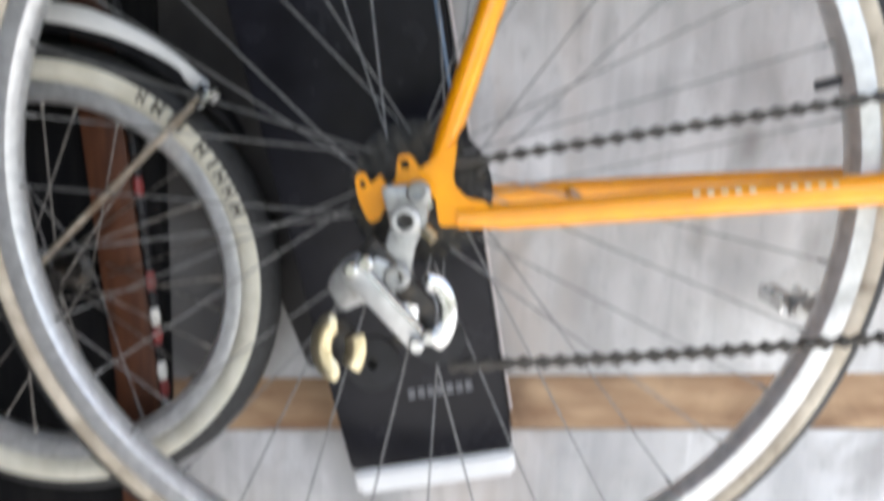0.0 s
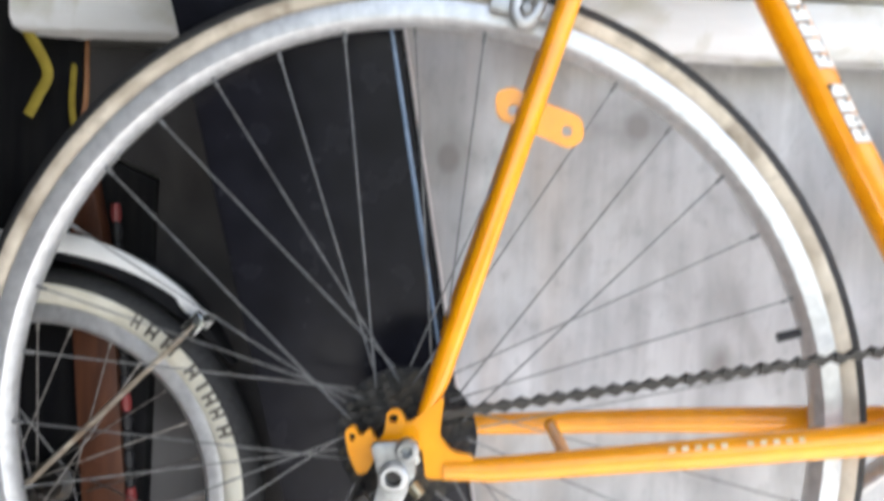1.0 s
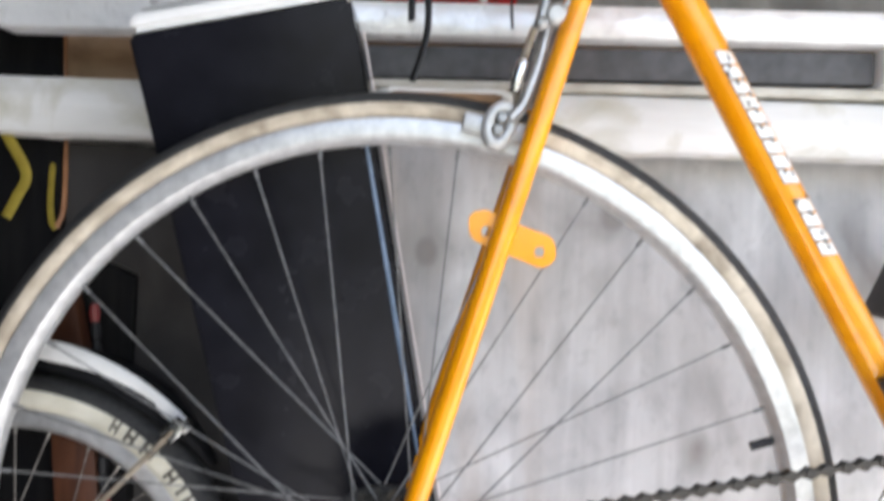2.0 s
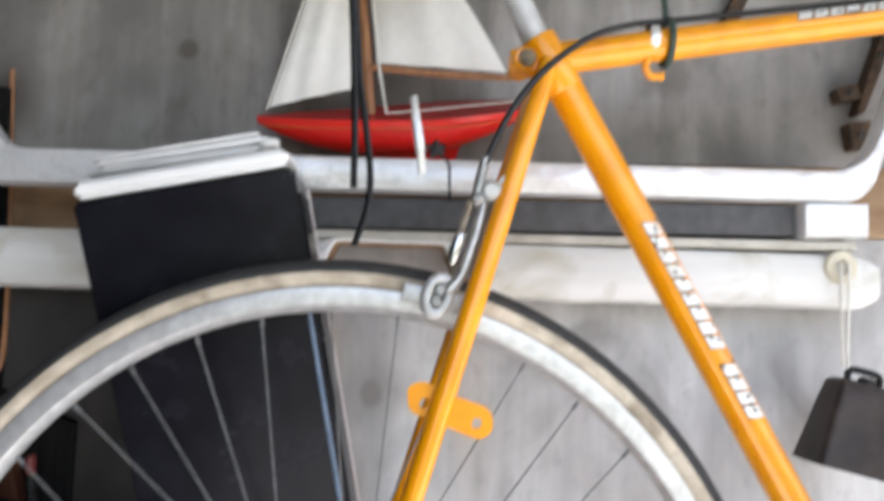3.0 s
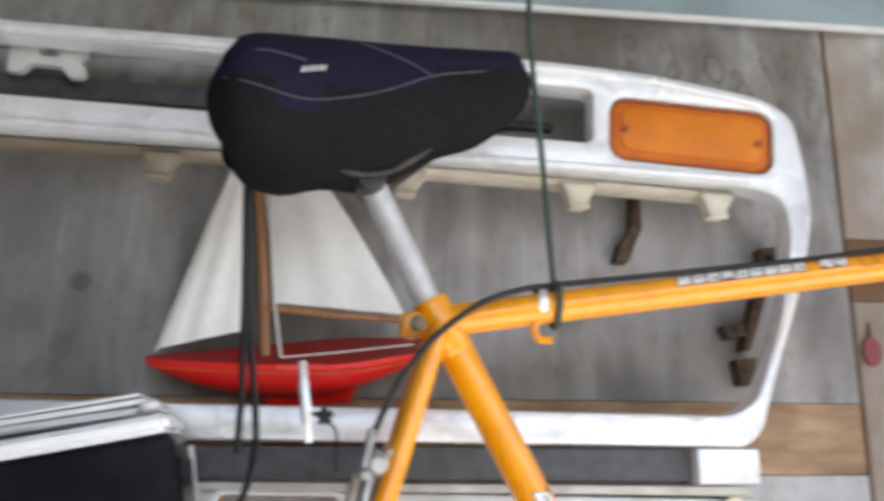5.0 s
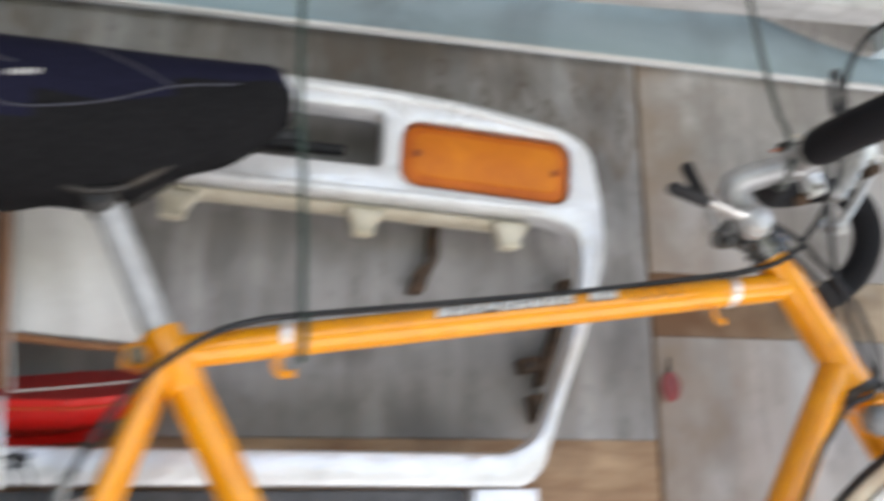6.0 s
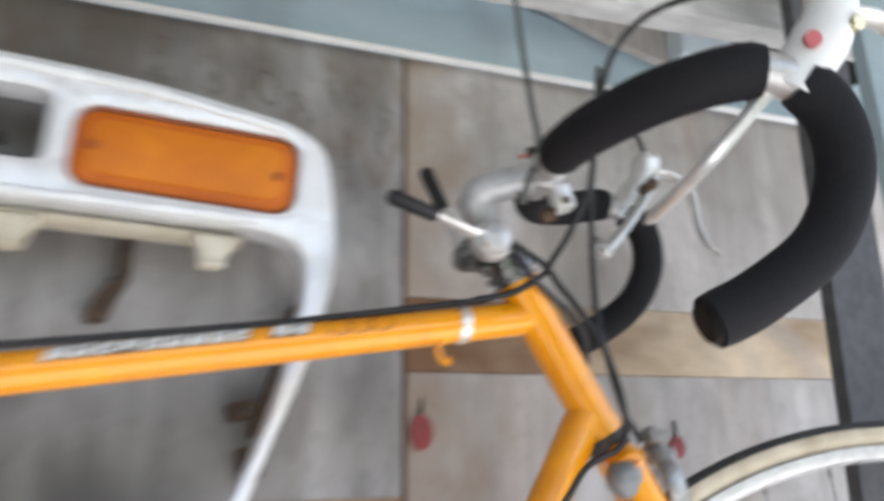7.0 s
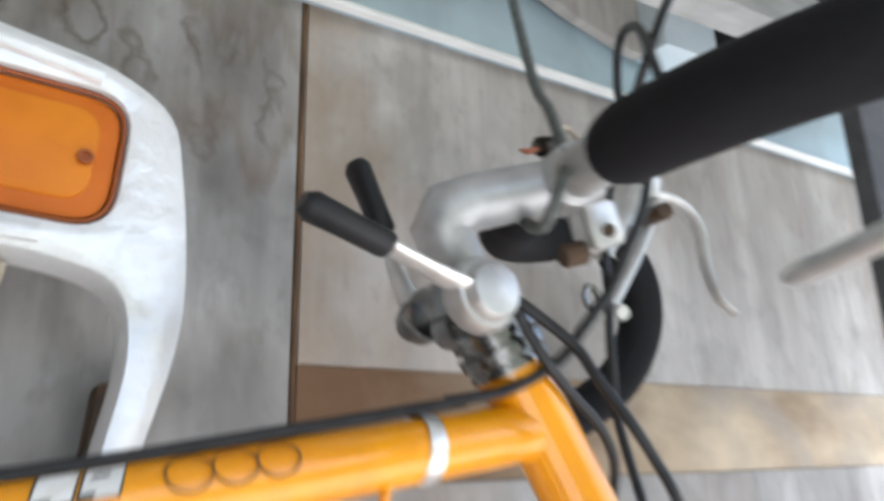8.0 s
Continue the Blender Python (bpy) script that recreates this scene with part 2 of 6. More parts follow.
POST = material("dark grey painted post", (0.068, 0.069, 0.073), (0.096, 0.097, 0.102), 0.75, scale=70, blotch=0.4, blotch_scale=14, blotch_colour=(0.11, 0.11, 0.11), gloss=0.25)
PLY = material("grey plywood soffit", (0.30, 0.28, 0.26), (0.42, 0.40, 0.37), 0.8, scale=12, stretch=(6, 0.6, 1), blotch=0.4)
GROUND = material("dark earth and short grass", (0.06, 0.07, 0.045), (0.13, 0.135, 0.09), 0.95, scale=12, bump=0.5, blotch=0.5, blotch_scale=0.7, blotch_colour=(0.16, 0.14, 0.10))
PAVING = material("pale concrete paving", (0.56, 0.555, 0.54), (0.68, 0.675, 0.66), 0.85, scale=25, bump=0.3, blotch=0.4, blotch_scale=2.5, blotch_colour=(0.40, 0.39, 0.36))
ORANGE = material("orange enamel", (0.80, 0.285, 0.0012), (0.88, 0.345, 0.002), 0.34, gloss=0.2, scale=35, blotch=0.35, blotch_scale=28, blotch_colour=(0.56, 0.185, 0.003), coat=0.75, bump=0.02)
STEEL = material("worn aluminium", (0.46, 0.455, 0.445), (0.62, 0.615, 0.60), 0.44, metal=0.72, scale=80, blotch=0.4, blotch_scale=40, blotch_colour=(0.30, 0.29, 0.27), bump=0.05)
BRIGHT_ALU = material("bright polished aluminium", (0.66, 0.655, 0.64), (0.82, 0.815, 0.80), 0.36, metal=0.7, scale=80, blotch=0.3, blotch_scale=40, blotch_colour=(0.42, 0.41, 0.39), bump=0.04)
POST_ALU = material("matt grey aluminium tube", (0.52, 0.515, 0.505), (0.64, 0.635, 0.62), 0.55, metal=0.35, scale=60, blotch=0.3, blotch_scale=30, blotch_colour=(0.4, 0.39, 0.37), bump=0.05)
DULL_ALU = material("dull grey aluminium", (0.28, 0.28, 0.275), (0.46, 0.46, 0.45), 0.42, metal=0.75, scale=90, blotch=0.5, blotch_scale=70, blotch_colour=(0.17, 0.155, 0.13), bump=0.08)
BRASS = material("tarnished yellowish steel", (0.50, 0.42, 0.26), (0.66, 0.58, 0.40), 0.3, metal=0.9, scale=90, blotch=0.4, blotch_scale=60, blotch_colour=(0.25, 0.18, 0.09))
DARK_CHROME = material("dark tarnished chrome", (0.16, 0.16, 0.155), (0.34, 0.34, 0.33), 0.25, metal=0.95, scale=90, blotch=0.4, blotch_scale=60, blotch_colour=(0.08, 0.075, 0.07))
OLD_STAY = material("rust-flecked plated steel", (0.44, 0.37, 0.29), (0.66, 0.58, 0.47), 0.35, metal=0.7, scale=70, blotch=0.7, blotch_scale=60, blotch_colour=(0.20, 0.11, 0.05))
RIM = material("satin aluminium rim", (0.54, 0.54, 0.54), (0.68, 0.68, 0.675), 0.38, metal=0.6, scale=120, blotch=0.2, blotch_scale=18, blotch_colour=(0.48, 0.47, 0.45), bump=0.05)
CHROME = material("old chrome", (0.58, 0.58, 0.58), (0.74, 0.74, 0.73), 0.24, metal=1.0, scale=90, blotch=0.35, blotch_scale=60, blotch_colour=(0.38, 0.33, 0.25), bump=0.03)
SPOKE = material("dull spoke wire", (0.15, 0.15, 0.15), (0.25, 0.25, 0.245), 0.5, metal=0.4, scale=120, bump=0)
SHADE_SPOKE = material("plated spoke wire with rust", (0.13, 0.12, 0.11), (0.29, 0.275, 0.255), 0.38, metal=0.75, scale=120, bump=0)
DARK_STEEL = material("oily dark steel", (0.022, 0.021, 0.020), (0.060, 0.056, 0.052), 0.45, metal=0.6, scale=120, blotch=0.4, blotch_scale=80, blotch_colour=(0.14, 0.10, 0.06))
TREAD = material("black tyre tread", (0.022, 0.022, 0.022), (0.04, 0.04, 0.04), 0.75, scale=200, bump=0.3)
TAN = material("dirty tan tyre sidewall", (0.42, 0.355, 0.27), (0.61, 0.535, 0.425), 0.75, scale=45, blotch=0.85, blotch_scale=36, blotch_colour=(0.23, 0.185, 0.135))
CREAM_TYRE = material("cream tyre sidewall", (0.60, 0.57, 0.46), (0.74, 0.71, 0.60), 0.7, scale=40, blotch=0.4, blotch_scale=20, blotch_colour=(0.42, 0.36, 0.26))
FOAM = material("black foam grip", (0.0085, 0.0083, 0.0098), (0.0135, 0.0130, 0.0150), 0.85, scale=420, bump=0.2, bump_size=0.001, blotch=0.4, blotch_scale=14, blotch_colour=(0.017, 0.0165, 0.018), gloss=0.25)
GUARD_BLACK = material("matt black guard", (0.007, 0.007, 0.008), (0.015, 0.015, 0.016), 0.85, scale=40, gloss=0.1)
BLACK_PLASTIC = material("black plastic", (0.009, 0.009, 0.010), (0.02, 0.02, 0.022), 0.5, scale=50, gloss=0.3)
CABLE = material("black cable sleeve", (0.009, 0.009, 0.010), (0.019, 0.019, 0.020), 0.45, scale=80, gloss=0.35)
NAVY = material("navy stretch fabric", (0.0082, 0.0080, 0.0190), (0.0135, 0.0132, 0.0300), 0.85, scale=300, bump=0.4, bump_size=0.001, gloss=0.12)
BLACK_CLOTH = material("black stretch fabric", (0.0080, 0.0076, 0.0082), (0.0145, 0.0140, 0.0148), 0.9, scale=300, bump=0.4, bump_size=0.001, gloss=0.10)
PIPING = material("grey piping thread", (0.035, 0.035, 0.05), (0.07, 0.07, 0.09), 0.7, scale=200)
WHITE_PRINT = material("white print", (0.70, 0.69, 0.66), (0.84, 0.83, 0.80), 0.5, scale=90, blotch=0.5, blotch_scale=90, blotch_colour=(0.45, 0.36, 0.2))
BLACK_PRINT = material("black print", (0.03, 0.025, 0.02), (0.06, 0.05, 0.04), 0.5, scale=60)
TYRE_PRINT = material("worn black print", (0.09, 0.08, 0.065), (0.19, 0.17, 0.14), 0.5, scale=60)
CASE = material("smooth black case", (0.0055, 0.0055, 0.0080), (0.0100, 0.0100, 0.0140), 0.26, scale=30, blotch=0.5, blotch_scale=5, blotch_colour=(0.014, 0.0145, 0.020), gloss=0.18, rough_vary=0.06)
CASE_HIGHLIGHT = material("painted blue-grey highlight", (0.10, 0.15, 0.22), (0.16, 0.22, 0.31), 0.25, scale=20)
RED = material("red hull paint", (0.78, 0.014, 0.010), (0.86, 0.022, 0.016), 0.35, scale=25, coat=0.3, bump=0.03)
DECK_RED = material("dull red deck paint", (0.34, 0.018, 0.016), (0.44, 0.03, 0.025), 0.5, scale=25, blotch=0.3, blotch_scale=30, blotch_colour=(0.25, 0.02, 0.02))
SAIL = material("cream cotton sailcloth", (0.84, 0.82, 0.775), (0.88, 0.865, 0.82), 0.9, scale=90, bump=0.05, gloss=0.2)
SPAR = material("varnished brown spar", (0.30, 0.13, 0.055), (0.42, 0.20, 0.09), 0.45, scale=20, stretch=(8, 8, 1))
GOLD = material("faded orange-red line", (0.66, 0.085, 0.022), (0.76, 0.12, 0.035), 0.4, scale=60)
THREAD = material("white thread", (0.68, 0.66, 0.60), (0.80, 0.78, 0.73), 0.8, scale=100)
GREEN_CORD = material("dark green cord", (0.022, 0.045, 0.036), (0.045, 0.075, 0.06), 0.7, scale=300, bump=0.4)
GREY_CORD = material("grey green cord", (0.07, 0.08, 0.075), (0.12, 0.13, 0.12), 0.7, scale=300, bump=0.4)
ICE_PAINT = material("bluish white paint", (0.60, 0.70, 0.75), (0.72, 0.80, 0.84), 0.5, scale=14, blotch=0.4, blotch_scale=20, blotch_colour=(0.42, 0.47, 0.50))
YELLOW = material("yellow webbing", (0.247, 0.180, 0.015), (0.345, 0.262, 0.030), 0.75, scale=60)
SEAM_RUST = material("rusty brown joint", (0.10, 0.055, 0.03), (0.20, 0.115, 0.06), 0.85, scale=60, stretch=(1, 1, 0.3), bump=0.3)
RUST = material("rusty steel", (0.035, 0.024, 0.016), (0.10, 0.06, 0.036), 0.8, metal=0.2, scale=70, bump=0.3)
BELL = material("dark bronze bell metal", (0.026, 0.020, 0.018), (0.055, 0.043, 0.038), 0.5, metal=0.4, scale=35, blotch=0.4, blotch_scale=18, blotch_colour=(0.10, 0.08, 0.065))
AMBER_LIT = material("amber plastic painted lit from behind", (0.60, 0.165, 0.006), (0.70, 0.215, 0.010), 0.45, scale=18, blotch=0.5, blotch_scale=26, blotch_colour=(0.48, 0.115, 0.005), gloss=0.3, bump=0.05)
AMBER_RIM = material("deep amber plastic", (0.51, 0.112, 0.006), (0.61, 0.148, 0.008), 0.45, scale=18, blotch=0.4, blotch_scale=26, blotch_colour=(0.40, 0.078, 0.005), gloss=0.3, bump=0.05)
AMBER_DARK = material("dark amber recess", (0.24, 0.052, 0.005), (0.33, 0.075, 0.007), 0.4, scale=30)
BARK = material("whitewashed plank", (0.74, 0.735, 0.71), (0.86, 0.855, 0.84), 0.5, scale=10, stretch=(0.6, 1, 4), blotch=0.8, blotch_scale=18, blotch_colour=(0.46, 0.43, 0.30), bump=0.3, bump_size=0.004)
LEATHER = material("reddish brown varnished wood", (0.060, 0.020, 0.009), (0.105, 0.036, 0.015), 0.5, scale=14, stretch=(8, 8, 0.8))
RED_SPOT = material("dull red reflector", (0.19, 0.025, 0.025), (0.28, 0.04, 0.038), 0.4, scale=60, blotch=0.4, blotch_scale=60, blotch_colour=(0.14, 0.03, 0.03))
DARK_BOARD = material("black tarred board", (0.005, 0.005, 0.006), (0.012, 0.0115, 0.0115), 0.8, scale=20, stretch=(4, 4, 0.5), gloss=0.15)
SHEET_SHADE = material("dark tone of wall shade", (0.036, 0.034, 0.033), (0.068, 0.064, 0.062), 0.85, scale=9, stretch=(1.5, 1, 0.6), blotch=0.6, blotch_scale=11, blotch_colour=(0.024, 0.023, 0.024), contrast=(0.3, 0.7), gloss=0.15)
BOLT_BRONZE = material("tarnished bronze bolt", (0.10, 0.075, 0.045), (0.24, 0.18, 0.10), 0.4, metal=0.6, scale=90)
PALE_TRIM = material("pale pinkish trim", (0.56, 0.50, 0.49), (0.70, 0.64, 0.63), 0.5, scale=60, blotch=0.4, blotch_scale=30, blotch_colour=(0.3, 0.27, 0.27))
RING_PRINT = material("worn brown print", (0.14, 0.05, 0.010), (0.30, 0.105, 0.012), 0.5, scale=140)
WORN_PRINT = material("worn pale print", (0.62, 0.44, 0.20), (0.74, 0.62, 0.42), 0.5, scale=90)
EMBLEM = material("pale grey badge", (0.50, 0.50, 0.47), (0.60, 0.60, 0.57), 0.5, scale=40)
BEAM = material("grey weathered timber", (0.42, 0.42, 0.415), (0.60, 0.60, 0.59), 0.8, scale=14, stretch=(0.5, 3, 3), blotch=0.5, blotch_scale=18, blotch_colour=(0.28, 0.27, 0.26))
CLEAR_GREY = material("grey translucent plastic", (0.24, 0.25, 0.26), (0.36, 0.37, 0.38), 0.35, scale=30, blotch=0.4, blotch_scale=40, blotch_colour=(0.16, 0.155, 0.15))
TRIM_WHITE = material("white painted strip", (0.78, 0.78, 0.775), (0.88, 0.88, 0.875), 0.45, scale=14, blotch=0.3, blotch_scale=12, blotch_colour=(0.58, 0.57, 0.53))
BAR_PLUG = material("dark bar plug with rust", (0.006, 0.006, 0.006), (0.013, 0.012, 0.011), 0.8, scale=60, blotch=0.7, blotch_scale=70, blotch_colour=(0.055, 0.03, 0.02), gloss=0.15)
CAP_GREY = material("smoky grey plastic", (0.13, 0.135, 0.14), (0.22, 0.225, 0.23), 0.3, scale=30, blotch=0.5, blotch_scale=40, blotch_colour=(0.08, 0.08, 0.08))
STEM_ALU = material("scratched stem aluminium", (0.42, 0.42, 0.42), (0.55, 0.55, 0.545), 0.40, metal=0.45, scale=70, blotch=0.5, blotch_scale=45, blotch_colour=(0.30, 0.295, 0.285), bump=0.06)
BEIGE_TYRE = material("beige tyre sidewall", (0.48, 0.41, 0.30), (0.62, 0.55, 0.42), 0.7, scale=40, blotch=0.6, blotch_scale=26, blotch_colour=(0.33, 0.26, 0.17))
COPPER = material("reddish copper wire", (0.42, 0.12, 0.06), (0.58, 0.20, 0.11), 0.45, metal=0.4, scale=120)
BADGE_RED = material("faded red badge", (0.42, 0.085, 0.085), (0.54, 0.13, 0.13), 0.4, scale=60)
LIP = material("grubby cream lip", (0.44, 0.42, 0.36), (0.60, 0.58, 0.52), 0.6, scale=24, blotch=0.7, blotch_scale=20, blotch_colour=(0.26, 0.23, 0.19))
CASE_PRINT = material("grey print on the case", (0.10, 0.10, 0.11), (0.18, 0.18, 0.19), 0.6, scale=200)


# ---- building helpers ----
def V(*a):
    return Vector(a)


def root_place(ob):
    p = Vector((0, 0, 0))
    while ob is not None:
        p += ob.location
        ob = ob.parent
    return p


def part(name, bm, material_, parent, label="", sharp=38):
    """Links a bmesh, given in world metres, as one mesh object under parent."""
    base = root_place(parent)
    if base.length:
        bmesh.ops.translate(bm, verts=bm.verts, vec=-base)
    bmesh.ops.recalc_face_normals(bm, faces=bm.faces)
    me = bpy.data.meshes.new(name)
    bm.to_mesh(me)
    bm.free()
    for mat in (material_ if isinstance(material_, (list, tuple)) else [material_]):
        me.materials.append(mat)
    me.polygons.foreach_set("use_smooth", [True] * len(me.polygons))
    me.set_sharp_from_angle(angle=radians(sharp))
    ob = new(name, me)
    ob.parent = parent
    if label:
        tagged(ob, label)
    return ob


def thing(name, at, label, category, group=""):
    ob = new(name)
    ob.location = at
    ob.empty_display_size = 0.05
    return tagged(ob, label, category, group)


def structure(name, bm, material_, label, category):
    ob = part(name, bm, material_, None, label)
    return tagged(ob, "", category, "", "structure")


def begin():
    return bmesh.new()


def catmull(pts, n=6, closed=False):
    pts = [Vector(p) for p in pts]
    out = []
    m = len(pts)
    for i in range(m if closed else m - 1):
        p1, p2 = pts[i], pts[(i + 1) % m]
        p0 = pts[i - 1] if (i > 0 or closed) else p1 + (p1 - p2)
        p3 = pts[(i + 2) % m] if (i + 2 < m or closed) else p2 + (p2 - p1)
        for k in range(n):
            t = k / n
            out.append(0.5 * ((2 * p1) + (p2 - p0) * t + (2 * p0 - 5 * p1 + 4 * p2 - p3) * t * t + (3 * p1 - p0 - 3 * p2 + p3) * t ** 3))
    if not closed:
        out.append(pts[-1])
    return out


def sweep(bm, pts, radius, seg=12, closed=False, caps=True, squash=(1, 1), up=None, mat=0):
    """A tube along pts; radius is one number or one for each point; squash flattens its section along (side, up)."""
    pts = [Vector(p) for p in pts]
    m = len(pts)
    radii = radius if isinstance(radius, (list, tuple)) else [radius] * m
    tang = []
    for i in range(m):
        a = pts[i - 1] if (i > 0 or closed) else pts[i]
        b = pts[(i + 1) % m] if (i < m - 1 or closed) else pts[i]
        tang.append((b - a).normalized())
    side = (Vector(up).cross(tang[0]) if up is not None else tang[0].orthogonal()).normalized()
    rings = []
    for i in range(m):
        side = (side - tang[i] * side.dot(tang[i])).normalized()
        other = tang[i].cross(side)
        ring = []
        for k in range(seg):
            a = 2 * math.pi * k / seg
            ring.append(bm.verts.new(pts[i] + radii[i] * (squash[0] * math.cos(a) * side + squash[1] * math.sin(a) * other)))
        rings.append(ring)
    for i in range(m if closed else m - 1):
        r0, r1 = rings[i], rings[(i + 1) % m]
        for k in range(seg):
            f = bm.faces.new((r0[k], r0[(k + 1) % seg], r1[(k + 1) % seg], r1[k]))
            f.material_index = mat
    if caps and not closed:
        bm.faces.new(rings[0]).material_index = mat
        bm.faces.new(rings[-1]).material_index = mat
    return bm


def block(bm, lo, hi, bevel=0.0, m=None, mat=0):
    vs = bmesh.ops.create_cube(bm, size=1.0)["verts"]
    lo, hi = Vector(lo), Vector(hi)
    for v in vs:
        v.co = Vector((lo[i] + (v.co[i] + 0.5) * (hi[i] - lo[i]) for i in range(3)))
    if bevel:
        es = list({e for v in vs for e in v.link_edges})
        res = bmesh.ops.bevel(bm, geom=es, offset=bevel, segments=2, affect="EDGES", profile=0.6)
        vs = list({v for f in res["faces"] for v in f.verts} | {v for v in vs if v.is_valid})
    if m is not None:
        bmesh.ops.transform(bm, matrix=m, verts=vs)
    if mat:
        for f in {f for v in vs for f in v.link_faces}:
            f.material_index = mat
    return bm


def disc(bm, centre, axis, radius, depth, seg=20, hole=0.0, bevel=0.0):
    """A round plate or ring about centre, its axis along axis."""
    axis = Vector(axis).normalized()
    a = axis.orthogonal().normalized()
    b = axis.cross(a)
    c = Vector(centre)
    loops = []
    prof = [(radius - bevel, -depth / 2), (radius, -depth / 2 + bevel), (radius, depth / 2 - bevel), (radius - bevel, depth / 2)] if bevel else [(radius, -depth / 2), (radius, depth / 2)]
    if hole:
        prof = prof + [(hole, depth / 2), (hole, -depth / 2)]
    for r, h in prof:
        loops.append([bm.verts.new(c + axis * h + r * (math.cos(2 * math.pi * k / seg) * a + math.sin(2 * math.pi * k / seg) * b)) for k in range(seg)])
    for i in range(len(loops) if hole else len(loops) - 1):
        l0, l1 = loops[i], loops[(i + 1) % len(loops)]
        for k in range(seg):
            bm.faces.new((l0[k], l0[(k + 1) % seg], l1[(k + 1) % seg], l1[k]))
    if not hole:
        bm.faces.new(loops[0])
        bm.faces.new(loops[-1])
    return bm


def lathe(bm, centre, axis, profile, seg=48, mats=None, closed=True):
    """Turns (radius, along) pairs about an axis; a closed profile makes a ring."""
    axis = Vector(axis).normalized()
    a = axis.orthogonal().normalized()
    b = axis.cross(a)
    c = Vector(centre)
    rows = []
    for k in range(seg):
        ang = 2 * math.pi * k / seg
        d = math.cos(ang) * a + math.sin(ang) * b
        rows.append([bm.verts.new(c + r * d + h * axis) for r, h in profile])
    n = len(profile)
    for k in range(seg):
        r0, r1 = rows[k], rows[(k + 1) % seg]
        for i in range(n if closed else n - 1):
            f = bm.faces.new((r0[i], r0[(i + 1) % n], r1[(i + 1) % n], r1[i]))
            if mats:
                f.material_index = mats[i]
    return bm


def rounded(pts, r, n=4):
    """A closed outline in (x, z) with its corners rounded."""
    out = []
    m = len(pts)
    for i in range(m):
        p, a, b = Vector(pts[i]), Vector(pts[i - 1]), Vector(pts[(i + 1) % m])
        ri = r[i] if isinstance(r, (list, tuple)) else r
        da, db = (a - p), (b - p)
        d = min(ri, da.length * 0.45, db.length * 0.45)
        s, e = p + da.normalized() * d, p + db.normalized() * d
        for k in range(n + 1):
            t = k / n
            out.append((1 - t) ** 2 * s + 2 * t * (1 - t) * p + t * t * e)
    return out


def plate(bm, outer, holes, y0, y1, bevel=0.0):
    """A plate in the (x, z) plane between y0 (front) and y1 (back), with holes and a rounded front edge."""
    edges = []
    for loop in [outer] + list(holes):
        vs = [bm.verts.new((p[0], y0, p[1])) for p in loop]
        edges += [bm.edges.new((vs[i], vs[(i + 1) % len(vs)])) for i in range(len(vs))]
    front = bmesh.ops.triangle_fill(bm, use_beauty=True, use_dissolve=False, edges=edges)["geom"]
    front = [f for f in front if isinstance(f, bmesh.types.BMFace)]
    rim = [e for e in edges if e.is_valid]
    res = bmesh.ops.extrude_face_region(bm, geom=front, use_keep_orig=True)
    vs = [g for g in res["geom"] if isinstance(g, bmesh.types.BMVert)]
    bmesh.ops.translate(bm, verts=vs, vec=(0, y1 - y0, 0))
    if bevel:
        bmesh.ops.bevel(bm, geom=[e for e in rim if e.is_valid], offset=bevel, segments=2, affect="EDGES", profile=0.55)
    return bm


def board(bm, x0, x1, z0a, z0b, z1a, z1b, y0, y1, bevel=0.002):
    """A board from x0 to x1 whose bottom runs from z0a to z0b and whose top runs from z1a to z1b."""
    return plate(bm, [(x0, z0a), (x1, z0b), (x1, z1b), (x0, z1a)], [], y0, y1, bevel)


# ---- the setting: plank wall, eaves, post, roof overhang and ground ----
WY = 0.178   # face of the wall
wall_bm = begin()
block(wall_bm, (-1.6, WY + 0.012, 0.0), (1.75, WY + 0.06, 2.5))
wall = structure("wall_back", wall_bm, DARK_BOARD, "weathered whitewashed plank wall with bare wood bands", "wall")


def wall_piece(name, x0, x1, z0a, z0b, z1a, z1b, mat, dy=0.0, label=""):
    bm = begin()
    board(bm, x0, x1, z0a, z0b, z1a, z1b, WY + dy, WY + 0.014)
    return part(name, bm, mat, wall, label)


def band_low(x):
    return 0.7335 + 0.062 * x, 0.7900 + 0.065 * x


def band_mid(x):
    return 1.3800 + 0.0257 * x, 1.4550 + 0.0260 * x


SEAM = 0.650
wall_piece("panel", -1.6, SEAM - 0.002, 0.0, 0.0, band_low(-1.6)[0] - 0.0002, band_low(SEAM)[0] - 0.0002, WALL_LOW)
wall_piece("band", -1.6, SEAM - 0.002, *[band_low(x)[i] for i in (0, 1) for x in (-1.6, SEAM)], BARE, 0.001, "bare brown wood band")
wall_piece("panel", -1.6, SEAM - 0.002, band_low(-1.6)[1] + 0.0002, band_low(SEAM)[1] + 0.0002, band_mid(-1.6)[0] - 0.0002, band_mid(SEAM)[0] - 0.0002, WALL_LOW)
wall_piece("band", -1.6, SEAM - 0.002, *[band_mid(x)[i] for i in (0, 1) for x in (-1.6, SEAM)], BARE, 0.001, "bare brown wood band")
wall_piece("panel", -1.6, SEAM - 0.002, band_mid(-1.6)[1] + 0.0002, band_mid(SEAM)[1] + 0.0002, 2.4, 2.4, WALL)
wall_piece("panel", SEAM + 0.003, 1.75, 0.0, 0.0, 1.5868, 1.6268, WALL_R)
wall_piece("band", SEAM + 0.003, 1.75, 1.5870, 1.6270, 1.6618, 1.7018, BARE_R, 0.001, "bare brown wood band")
wall_piece("panel", SEAM + 0.003, 1.75, 1.6620, 1.7020, 2.4, 2.4, WALL_R)


